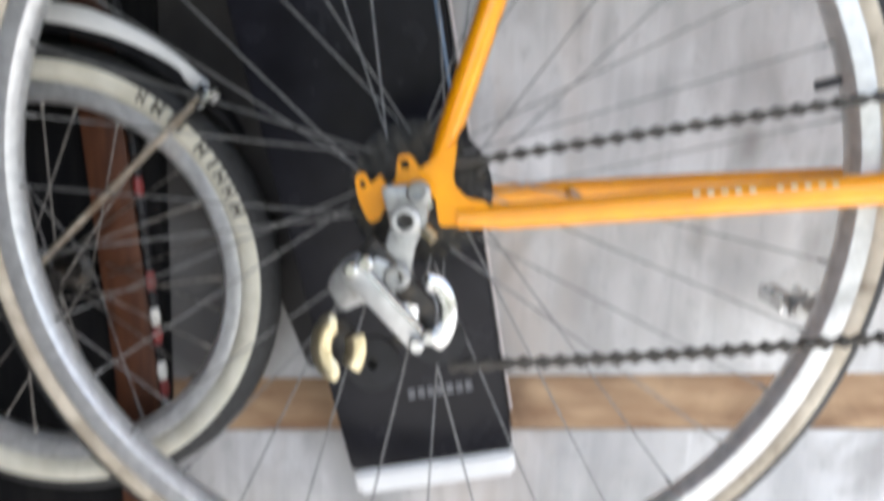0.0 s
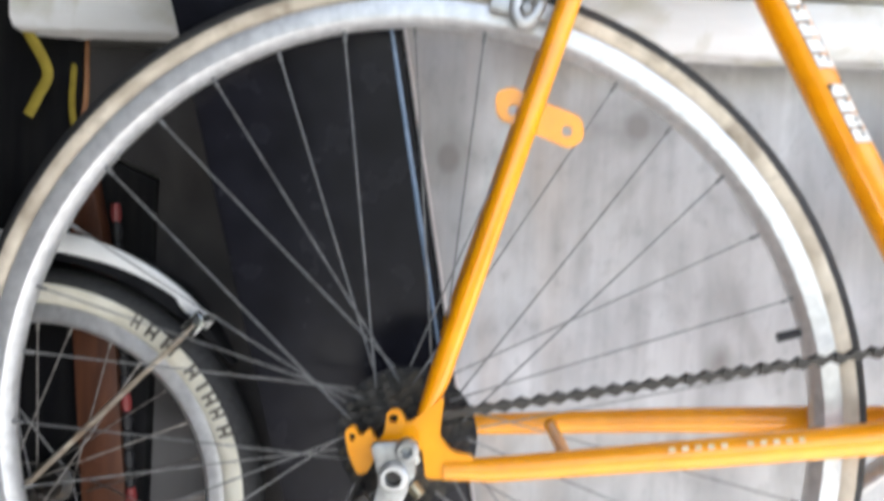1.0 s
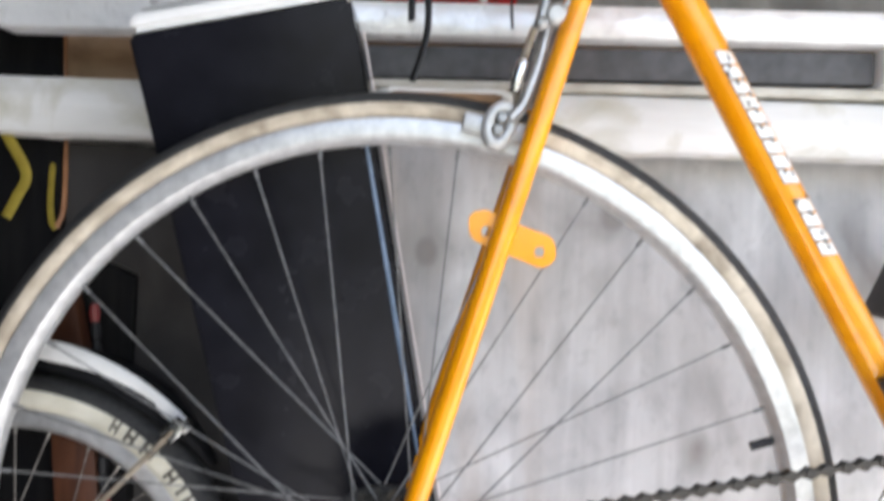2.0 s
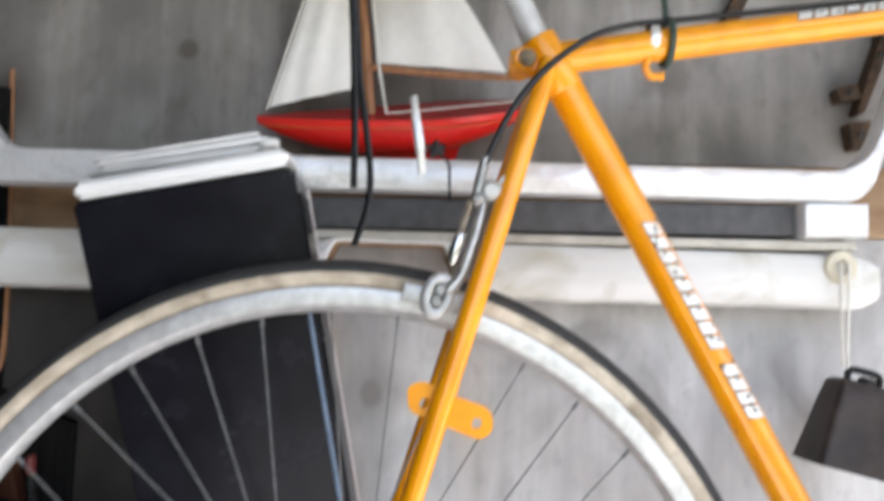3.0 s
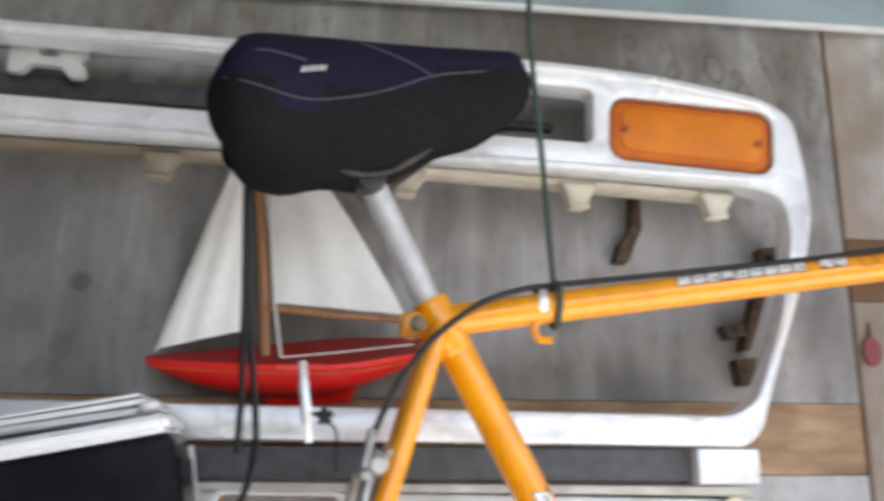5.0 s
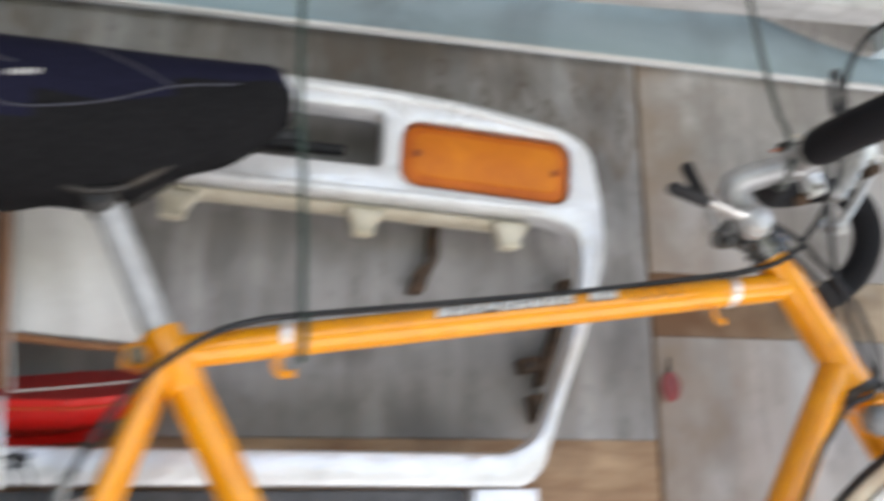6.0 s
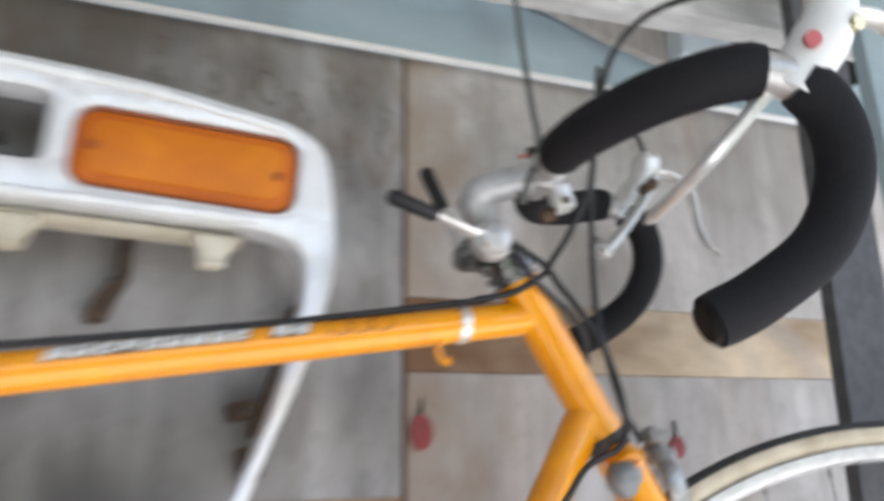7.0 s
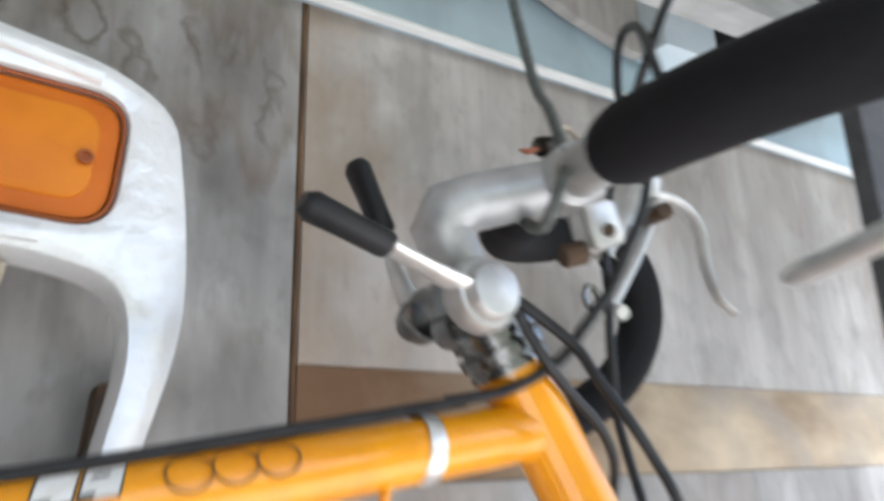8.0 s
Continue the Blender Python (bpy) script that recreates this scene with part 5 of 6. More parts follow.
for s in (-1, 1):
    tip = BB + V(-s * 0.122, s * 0.074, -s * 0.112)
    ca = begin()
    sweep(ca, [BB + V(0, s * 0.060, 0), BB.lerp(tip, 0.15) + V(0, s * 0.05, 0), tip], [0.015, 0.0125, 0.0105], 12, squash=(0.6, 1), up=(0, 1, 0))
    part("crank", ca, STEEL, bike)
    pd = new("pedal")
    pd.parent = bike
    tagged(pd, "steel cage pedal")
    pb = begin()
    sweep(pb, [tip, tip + V(0, s * 0.075, 0)], [0.008, 0.006], 10)
    part("spindle", pb, STEEL, pd)
    pm = begin()
    block(pm, tip + V(-0.009, min(s * 0.008, s * 0.016), -0.009), tip + V(0.009, max(s * 0.008, s * 0.016), 0.009), 0.003)
    part("end_plate", pm, DULL_ALU, pd)
    for dx in (-0.015, 0.015):
        cg = begin()
        block(cg, tip + V(dx - 0.0015, min(s * 0.012, s * 0.066), -0.006), tip + V(dx + 0.0015, max(s * 0.012, s * 0.066), 0.006), 0.001)
        for j in range(3):
            yy = s * (0.020 + 0.018 * j)
            block(cg, tip + V(dx - 0.0025, yy - 0.004, 0.004), tip + V(dx + 0.0025, yy + 0.004, 0.009), 0.001)
        part("cage", cg, CHROME, pd)
fd = begin()
sweep(fd, [V(0.392, -0.020, 1.115), V(0.372, -0.020, 1.148)], [0.020, 0.019], 16)
block(fd, (0.365, -0.062, 1.095), (0.435, -0.036, 1.128), 0.005)
part("front_derailleur", fd, DARK_STEEL, bike, "dark steel front derailleur")


def link_mesh(off):
    """One chain link along x: two waisted plates and a roller."""
    bm = begin()
    outline = [(-0.0092, 0.0022), (-0.0064, 0.0042), (0, 0.0014), (0.0064, 0.0042), (0.0092, 0.0022)]
    outline = outline + [(a, -h) for a, h in reversed(outline)]
    for s in (-1, 1):
        f0 = [bm.verts.new((a, s * off - 0.0005, h)) for a, h in outline]
        f1 = [bm.verts.new((a, s * off + 0.0005, h)) for a, h in outline]
        bm.faces.new(f0)
        bm.faces.new(f1[::-1])
        for k in range(10):
            bm.faces.new((f0[k], f0[(k + 1) % 10], f1[(k + 1) % 10], f1[k]))
    sweep(bm, [V(0.00635, -0.0040, 0), V(0.00635, 0.0040, 0)], 0.0030, 6)
    bmesh.ops.recalc_face_normals(bm, faces=bm.faces)
    me = bpy.data.meshes.new("link")
    bm.to_mesh(me)
    bm.free()
    me.materials.append(DARK_STEEL)
    return me


chain = new("chain")
chain.parent = bike
tagged(chain, "oily dark roller chain")
LINKS = (link_mesh(0.0022), link_mesh(0.0034))


def chain_run(p, q, sag=0.0):
    n = max(2, round((q - p).length / 0.0127))
    ax = (q - p).normalized()
    for i in range(n):
        u = (i + 0.5) / n
        c = p.lerp(q, u) - V(0, 0, sag * 4 * u * (1 - u))
        ob = new("link", LINKS[i % 2])
        ob.parent = chain
        ob.matrix_basis = Matrix.Translation(c - bike.location) @ Matrix.Rotation(-math.atan2(ax.z, ax.x), 4, "Y")


chain_run(V(0.004, -0.046, 1.0185), V(0.42, -0.046, 1.102))
chain_run(V(0.028, -0.048, 0.882), V(0.43, -0.046, 0.936), 0.004)
chain_run(V(-0.034, -0.046, 1.004), V(-0.028, -0.048, 0.925))
chain_run(V(-0.028, -0.048, 0.88), V(0.014, -0.048, 0.928))

# rear derailleur
rd = new("rear_derailleur")
rd.parent = bike
tagged(rd, "old aluminium rear derailleur")
YD = -0.078
hang = begin()
plate(hang, rounded([(-0.021, 1.009), (0.008, 1.012), (0.010, 0.990), (0.002, 0.972), (-0.001, 0.946), (-0.010, 0.942), (-0.019, 0.948), (-0.017, 0.972), (-0.014, 0.985)], 0.004, 3), [rounded([(-0.009, 0.994), (0.000, 0.994), (0.000, 0.983), (-0.009, 0.983)], 0.004, 3)], YD - 0.003, YD + 0.003, 0.001)
part("hanger", hang, DULL_ALU, rd, "dull grey hanger plate")
eye = begin()
disc(eye, (-0.0045, YD - 0.005, 0.9885), (0, 1, 0), 0.0098, 0.008, 20, hole=0.0058, bevel=0.002)
part("eye", eye, STEEL, rd)
disc_b = begin()
disc(disc_b, (-0.0045, YD - 0.001, 0.9885), (0, 1, 0), 0.0056, 0.006, 6)
part("bolt", disc_b, DARK_STEEL, rd)
nut = begin()
disc(nut, (0.0035, YD - 0.006, 1.007), (0, 1, 0), 0.0078, 0.010, 16, hole=0.0042, bevel=0.002)
part("bolt", nut, DULL_ALU, rd)
adj = begin()
sweep(adj, [V(0.008, YD - 0.004, 0.9835), V(0.014, YD - 0.007, 0.978)], 0.0040, 10)
part("limit_screw", adj, BRASS, rd, "brownish limit screw")
low_eye = begin()
disc(low_eye, (-0.0085, YD - 0.005, 0.9525), (0, 1, 0), 0.0088, 0.010, 18, hole=0.0042, bevel=0.002)
part("eye", low_eye, DULL_ALU, rd)
body = begin()
plate(body, rounded([(-0.055, 0.944), (-0.046, 0.960), (-0.034, 0.967), (-0.012, 0.962), (-0.005, 0.950), (-0.012, 0.934), (-0.030, 0.934), (-0.044, 0.926)], 0.006, 3), [], YD - 0.006, YD + 0.010, 0.003)
part("body", body, DULL_ALU, rd, "dull grey knuckle")
for off, mat_ in ((0.0, STEEL), (0.0165, DARK_STEEL)):
    ln = begin()
    tilt = Matrix.Translation((-0.014 + off * 0.55, YD - 0.011 + off * 0.6, 0.9340 + off * 0.75)) @ Matrix.Rotation(radians(46), 4, "Y")
    block(ln, (-0.035, -0.004, -0.0080), (0.035, 0.004, 0.0080), 0.0025, tilt)
    part("link", ln, mat_, rd)
edge = begin()
tilt = Matrix.Translation((-0.014, YD - 0.0155, 0.9340)) @ Matrix.Rotation(radians(46), 4, "Y")
sweep(edge, [tilt @ V(-0.030, 0, 0.0064), tilt @ V(0.030, 0, 0.0064)], 0.0012, 8)
part("link_edge", edge, CHROME, rd)
for x, z in ((0.0060, 0.9115), (0.0140, 0.9170), (-0.0360, 0.9580), (-0.0270, 0.9630)):
    pin = begin()
    disc(pin, (x, YD - 0.014, z), (0, 1, 0), 0.0048, 0.016, 14, bevel=0.0015)
    part("pin", pin, CHROME, rd)
for cx, cz, rx, rz, spans, mat_ in ((0.0115, 0.929, 0.0125, 0.0205, ((-75, 105), (160, 215)), CHROME), (-0.0455, 0.9035, 0.0115, 0.0175, ((95, 275), (-50, 30)), BRASS)):
    for a0, a1 in spans:
        hoop = begin()
        sweep(hoop, [V(cx + rx * math.cos(radians(a0 + (a1 - a0) * k / 16)), YD - 0.006, cz + rz * math.sin(radians(a0 + (a1 - a0) * k / 16))) for k in range(17)], [0.0012] + [0.0030] * 15 + [0.0012], 8, squash=(2.2, 0.8), up=(0, 1, 0))
        part("cage", hoop, mat_, rd)
    dark = begin()
    disc(dark, (0, 0, 0), (0, 1, 0), 1.0, 0.003, 20)
    bmesh.ops.transform(dark, matrix=Matrix.Translation((cx, YD + 0.004, cz)) @ Matrix.Diagonal((rx * 0.9, 1, rz * 0.9, 1)), verts=dark.verts)
    part("cage_plate", dark, DARK_STEEL, rd)
for cx, cz in ((0.018, 0.905), (-0.026, 0.884)):
    pu = begin()
    disc(pu, (cx, -0.056, cz), (0, 1, 0), 0.019, 0.005, 22, hole=0.004)
    part("pulley", pu, BLACK_PLASTIC, rd)
nuts = begin()
for s in (-1, 1):
    disc(nuts, (0.004, s * 0.0715, 1.0), (0, 1, 0), 0.0085, 0.010, 6)
part("axle_nut", nuts, CHROME, bike)

# ---- cords that carry the bicycle ----
for pts, grp in (([(0.224, 0.004, 2.14), (0.231, 0.004, 1.80), (0.243, 0.004, 1.648), (0.249, -0.004, 1.545)], 0), ([(0.680, 0.01, 2.17), (0.694, 0.004, 1.895), (0.695, -0.012, 1.785), (0.687, -0.032, 1.749), (0.675, -0.052, 1.711), (0.664, -0.060, 1.697), (0.660, -0.060, 1.688), (0.660, -0.055, 1.681), (0.664, -0.045, 1.680), (0.672, -0.028, 1.688), (0.684, -0.012, 1.700)], 1)):
    cord = thing("hanging_cord", pts[-1], ("dark green cord tied to the bicycle and the roof", "grey green cord tied to the bar clamp and the roof")[grp], "cord", "cords carrying the bicycle")
    part("line", sweep(begin(), catmull(pts, 6), 0.0028, 8), (GREEN_CORD, GREY_CORD)[grp], cord)
    x, y, z = pts[-1]
    if grp == 0:
        loop = [V(x + 0.002, 0.0165 * math.cos(a), 1.5265 + 0.0185 * math.sin(a)) for a in [2 * math.pi * k / 20 for k in range(20)]]
        part("loop", sweep(begin(), loop, 0.0028, 8, closed=True), GREEN_CORD, cord)

# ---- car front panel with amber indicator, hung on the wall ----
car = thing("car_front_panel", (0.08, 0.13, 1.38), "silvery white car grille surround with amber indicator, fixed to the wall", "car part")
outer = rounded([(-0.400, 1.436), (-0.372, 1.4055), (0.470, 1.4195), (0.486, 1.434), (0.509, 1.501), (0.541, 1.579), (0.560, 1.655), (0.558, 1.705), (0.548, 1.770), (0.515, 1.789), (0.400, 1.8055), (0.300, 1.8095), (0.200, 1.8095), (-0.05, 1.802), (-0.400, 1.797), (-0.440, 1.76), (-0.440, 1.62)],
                [0.03, 0.01, 0.01, 0.02, 0.05, 0.05, 0.05, 0.03, 0.03, 0.05, 0.05, 0.05, 0.05, 0.05, 0.03, 0.03, 0.05])
opening = rounded([(-0.340, 1.466), (-0.315, 1.4385), (0.455, 1.449), (0.482, 1.464), (0.500, 1.506), (0.520, 1.565), (0.534, 1.640), (0.528, 1.675), (0.490, 1.684), (0.300, 1.686), (0.0, 1.687), (-0.36, 1.684), (-0.385, 1.65)],
                  [0.03, 0.02, 0.03, 0.03, 0.04, 0.04, 0.03, 0.02, 0.03, 0.05, 0.05, 0.03, 0.03])
slot = rounded([(-0.330, 1.7215), (0.322, 1.7210), (0.323, 1.780), (-0.05, 1.782), (-0.330, 1.784)], 0.009)
lamp_hole = rounded([(0.340, 1.7055), (0.520, 1.7005), (0.524, 1.772), (0.343, 1.775)], 0.021, 6)
surround = plate(begin(), outer, [opening, slot, lamp_hole], 0.098, 0.124, 0.006)
part("surround", surround, PANEL, car)
# raised ribs along both rails
TOP_EDGE = ((-0.40, 1.797), (-0.05, 1.802), (0.20, 1.8095), (0.30, 1.8095), (0.40, 1.8055), (0.515, 1.789))


def top_edge(x):
    return float(np.interp(x, [p[0] for p in TOP_EDGE], [p[1] for p in TOP_EDGE]))


rib = sweep(begin(), [V(x, 0.0975, top_edge(x) - 0.0105) for x in np.linspace(-0.40, 0.508, 40)], 0.0052, 10, squash=(1.0, 0.7), up=(0, 1, 0))
part("rib", rib, PANEL, car)
rib = sweep(begin(), [V(x, 0.0975, 1.6930 - 0.001 * (x + 0.4) / 0.9) for x in np.linspace(-0.38, 0.49, 30)], 0.0045, 10, squash=(1.0, 0.7), up=(0, 1, 0))
part("rib", rib, PANEL, car)
top = sweep(begin(), [V(x, 0.124, top_edge(x) - 0.004) for x in np.linspace(-0.40, 0.515, 40)], 0.010, 10, squash=(2.3, 0.9), up=(0, 0, 1))
part("top_flange", top, CLEAR_GREY, car, "grey weathered top flange")
lowlip = begin()
board(lowlip, -0.185, 0.417, 1.3745, 1.3865, 1.4035, 1.4165, 0.116, 0.150, 0.002)
part("trim_strip", lowlip, RUBBER_STRIP, car, "dark grey rubber trim strip")
block_r = begin()
board(block_r, 0.419, 0.481, 1.384, 1.386, 1.417, 1.4185, 0.101, 0.150, 0.004)
part("end_block", block_r, PANEL, car)
under = begin()
board(under, -0.185, 0.475, 1.3665, 1.3745, 1.3735, 1.3832, 0.112, 0.150, 0.003)
part("bottom_lip", under, LIP, car, "grubby white bottom lip")
# cream inner lip with fixing tabs
inner = begin()
sweep(inner, [V(-0.34 + 0.82 * k / 20, 0.126, 1.6785 + 0.004 * math.sin(k / 20 * math.pi)) for k in range(21)], 0.0058, 8, squash=(3.0, 0.8), up=(0, 0, 1))
part("inner_lip", inner, CREAM, car, "cream plastic inner lip")
for x in (-0.106, 0.131, 0.308, 0.457):
    tab = begin()
    plate(tab, rounded([(x - 0.019, 1.677), (x + 0.023, 1.677), (x + 0.012, 1.662), (x + 0.010, 1.651), (x - 0.010, 1.651), (x - 0.012, 1.664)], 0.004, 3), [], 0.104, 0.120, 0.003)
    sweep(tab, [V(x - 0.010, 0.104, 1.652), V(x + 0.010, 0.104, 1.652)], 0.003, 8)
    part("tab", tab, CREAM, car)
lens = new("indicator")
lens.parent = car
tagged(lens, "amber indicator lamp with two screws")
back = plate(begin(), rounded([(0.338, 1.7035), (0.522, 1.6985), (0.526, 1.774), (0.341, 1.777)], 0.022, 6), [], 0.120, 0.130, 0)
part("seat", back, AMBER_DARK, lens)
face = plate(begin(), rounded([(0.3415, 1.707), (0.5185, 1.702), (0.5225, 1.7705), (0.3445, 1.7735)], 0.020, 6), [], 0.1015, 0.120, 0.0060)
part("lens", face, AMBER_RIM, lens, "amber lens in the deeper tone of its thick border")
# extra plate: light coming back through the lens, put into a brighter amber
field = plate(begin(), rounded([(0.3520, 1.7160), (0.5085, 1.7115), (0.5120, 1.7615), (0.3545, 1.7645)], 0.015, 6), [], 0.0995, 0.108, 0.0030)
part("lens_lit_middle", field, AMBER_LIT, lens, "added plate painted as the lens's brighter lit middle")
# thin line added for the lens's darker border
lens_outline = begin()
sweep(lens_outline, [V(p[0], 0.1020, p[1]) for p in rounded([(0.3412, 1.7065), (0.5188, 1.7015), (0.5228, 1.7710), (0.3442, 1.7740)], 0.020, 6)], 0.0011, 8, closed=True)
part("lens_outline", lens_outline, AMBER_DARK, lens)
for x, z in ((0.3570, 1.739), (0.5050, 1.7345)):
    sc = begin()
    disc(sc, (x, 0.0990, z), (0, 1, 0), 0.0038, 0.004, 14, hole=0.0022)
    disc(sc, (x, 0.0993, z), (0, 1, 0), 0.0023, 0.002, 10)
    part("screw", sc, AMBER_DARK, lens)
badge = begin()
plate(badge, rounded([(-0.266, 1.758), (-0.252, 1.758), (-0.244, 1.768), (-0.216, 1.768), (-0.206, 1.756), (-0.192, 1.758), (-0.192, 1.768), (-0.200, 1.776), (-0.192, 1.784), (-0.194, 1.796), (-0.266, 1.794)], 0.003, 3), [rounded([(-0.238, 1.778), (-0.220, 1.778), (-0.220, 1.788), (-0.238, 1.788)], 0.002, 2)], 0.128, 0.136, 0.001)
part("badge", badge, EMBLEM, car, "pale grey badge")
dk = begin()
board(dk, -0.345, 0.25, 1.742, 1.750, 1.765, 1.774, 0.148, 0.156, 0.002)
part("grille_bar", dk, RUBBER_STRIP, car, "black bar behind the slot")
stub = begin()
sweep(stub, [V(0.20, 0.135, 1.748), V(0.288, 0.135, 1.749)], 0.006, 10)
part("grille_bar", stub, BLACK_PLASTIC, car)

# ---- rusty wall clips ----
for pts, hole in (([(0.396, 1.690), (0.397, 1.650), (0.388, 1.632), (0.381, 1.612), (0.365, 1.612), (0.371, 1.632), (0.385, 1.650), (0.387, 1.690)], None), ([(0.534, 1.638), (0.553, 1.640), (0.552, 1.612), (0.542, 1.598), (0.528, 1.560), (0.513, 1.522), (0.505, 1.522), (0.517, 1.562), (0.531, 1.602)], (0.543, 1.626)), ([(0.496, 1.512), (0.520, 1.515), (0.517, 1.486), (0.500, 1.484)], None), ([(0.484, 1.548), (0.506, 1.553), (0.510, 1.538), (0.488, 1.533)], None)):
    clip = thing("wall_clip", (pts[0][0], 0.165, pts[0][1]), "rusty bent steel clip nailed to the wall", "clip", "rusty clips on the wall")
    holes = [rounded([(hole[0] - 0.004, hole[1] - 0.005), (hole[0] + 0.004, hole[1] - 0.005), (hole[0] + 0.004, hole[1] + 0.005), (hole[0] - 0.004, hole[1] + 0.005)], 0.0035, 3)] if hole else []
    bm = plate(begin(), rounded(pts, 0.003, 2), holes, 0.160, WY - 0.001, 0.0008)
    part("strap", bm, RUST, clip)
    nail = begin()
    disc(nail, (sum(p[0] for p in pts) / len(pts), 0.1585, sum(p[1] for p in pts) / len(pts)), (0, 1, 0), 0.004, 0.003, 10, bevel=0.001)
    part("nail", nail, DARK_STEEL, clip)

# ---- red reflectors on the wall ----
for x, z, rx, rz in ((0.6655, 1.530, 0.0108, 0.0165), (0.960, 1.5215, 0.0085, 0.0120), (1.226, 1.523, 0.0085, 0.0120)):
    spot = thing("reflector", (x, WY, z - rz), "small oval dull red reflector on the wall", "reflector", "red reflectors on the wall")
    bm = begin()
    disc(bm, (0, 0, 0), (0, 1, 0), 1.0, 0.006, 24, bevel=0.002)
    bmesh.ops.transform(bm, matrix=Matrix.Translation((x, WY - 0.003, z)) @ Matrix.Diagonal((rx, 1, rz, 1)), verts=bm.verts)
    part("lens", bm, RED_SPOT, spot)
    pin = begin()
    sweep(pin, [V(x + 0.001, WY - 0.0015, z + rz + 0.016), V(x, WY - 0.003, z + rz - 0.002)], [0.0012, 0.0022], 8)
    part("nail", pin, DARK_STEEL, spot)

# ---- whitewashed plank under the car panel ----
plank = thing("plank", (0.0, 0.14, 1.32), "whitewashed plank with a broken-out bite, a waney edge and a knot", "plank")
pl = begin()
n = 150
rows = []
for i in range(n + 1):
    x = -0.384 + 0.882 * i / n
    lo = 1.3135 + 0.005 * (x + 0.34) / 0.85 + 0.0025 * noise.noise(Vector((x * 22, 0, 0))) + 0.0018 * noise.noise(Vector((x * 70, 3, 0)))
    hi = 1.3695 + 0.003 * (x + 0.34) / 0.85
    bite = min(1.0, max(0.0, (x + 0.038) / 0.020)) * min(1.0, max(0.0, (0.100 - x) / 0.022))
    bite = bite * bite * (3 - 2 * bite)
    lo += (hi - lo - 0.0065 - 0.002 * noise.noise(Vector((x * 45, 7, 0)))) * bite
    if x > 0.484:
        lo += (x - 0.484) * 0.5
        hi -= (x - 0.484) * 0.5
    ring = []
    for k in range(12):
        a = 2 * math.pi * k / 12
        yy = 0.139 - 0.026 * math.copysign(abs(math.cos(a)) ** 0.55, math.cos(a))
        zz = (lo + hi) / 2 + (hi - lo) / 2 * math.copysign(abs(math.sin(a)) ** 0.6, math.sin(a))
        ring.append(pl.verts.new((x, yy, zz)))
    rows.append(ring)
for i in range(n):
    for k in range(12):
        f = pl.faces.new((rows[i][k], rows[i][(k + 1) % 12], rows[i + 1][(k + 1) % 12], rows[i + 1][k]))
        if k in (7, 8, 9, 10) and -0.034 < rows[i][0].co.x < 0.096:
            f.material_index = 1
pl.faces.new(rows[0])
pl.faces.new(rows[-1])
part("board", pl, [BARK, BARE], plank)
kn = begin()
disc(kn, (0.459, 0.1125, 1.358), (0, 1, 0), 0.016, 0.006, 20, hole=0.007, bevel=0.002)
part("knot", kn, CREAM, plank, "cream knot ring")

# ---- cowbell on a wire ----
bell = thing("cowbell", (0.455, 0.09, 1.165), "dark bronze cowbell hanging from white wire", "bell")
wire = begin()
sweep(wire, catmull([V(0.462, 0.108, 1.362), V(0.461, 0.102, 1.354), V(0.458, 0.100, 1.30), V(0.457, 0.100, 1.262)], 4), 0.0016, 6)
sweep(wire, catmull([V(0.454, 0.108, 1.362), V(0.453, 0.102, 1.354), V(0.452, 0.100, 1.30), V(0.452, 0.099, 1.265)], 4), 0.0016, 6)
part("wire", wire, THREAD, bell, "doubled white wire")
shell = begin()
mm = Matrix.Translation((0.470, 0.100, 1.249)) @ Matrix.Rotation(radians(13), 4, "Y") @ Matrix.Scale(0.86, 4)
rows = []
for w, d, z in ((0.026, 0.016, 0.002), (0.031, 0.020, -0.002), (0.034, 0.023, -0.02), (0.043, 0.031, -0.088), (0.044, 0.032, -0.092), (0.041, 0.029, -0.092), (0.030, 0.019, -0.012)):
    rows.append([shell.verts.new(mm @ Vector((p[0], p[1], z))) for p in [q for q in rounded([(-w, -d), (w, -d), (w, d), (-w, d)], 0.008, 3)]])
for r0, r1 in zip(rows, rows[1:]):
    for k in range(len(r0)):
        shell.faces.new((r0[k], r0[(k + 1) % len(r0)], r1[(k + 1) % len(r0)], r1[k]))
shell.faces.new(rows[0])
shell.faces.new(rows[-1])
part("shell", shell, BELL, bell)
hn = begin()
sweep(hn, [mm @ p for p in catmull([V(-0.016, 0, 0.0), V(-0.017, 0, 0.010), V(-0.011, 0, 0.014), V(0.013, 0, 0.014), V(0.019, 0, 0.010), V(0.019, 0, 0.0)], 3)], 0.0032, 8)
part("handle", hn, BLACK_PLASTIC, bell, "black loop handle")
riv = begin()
disc(riv, mm @ V(0.003, -0.004, 0.004), mm.to_3x3() @ V(0, 0, 1), 0.008, 0.008, 12, bevel=0.002)
part("rivet", riv, DARK_STEEL, bell)
cp = begin()
sweep(cp, [mm @ V(0, 0, -0.02), mm @ V(0, 0, -0.075), mm @ V(0, 0, -0.085)], [0.002, 0.003, 0.007], 8)
part("clapper", cp, DARK_STEEL, bell)

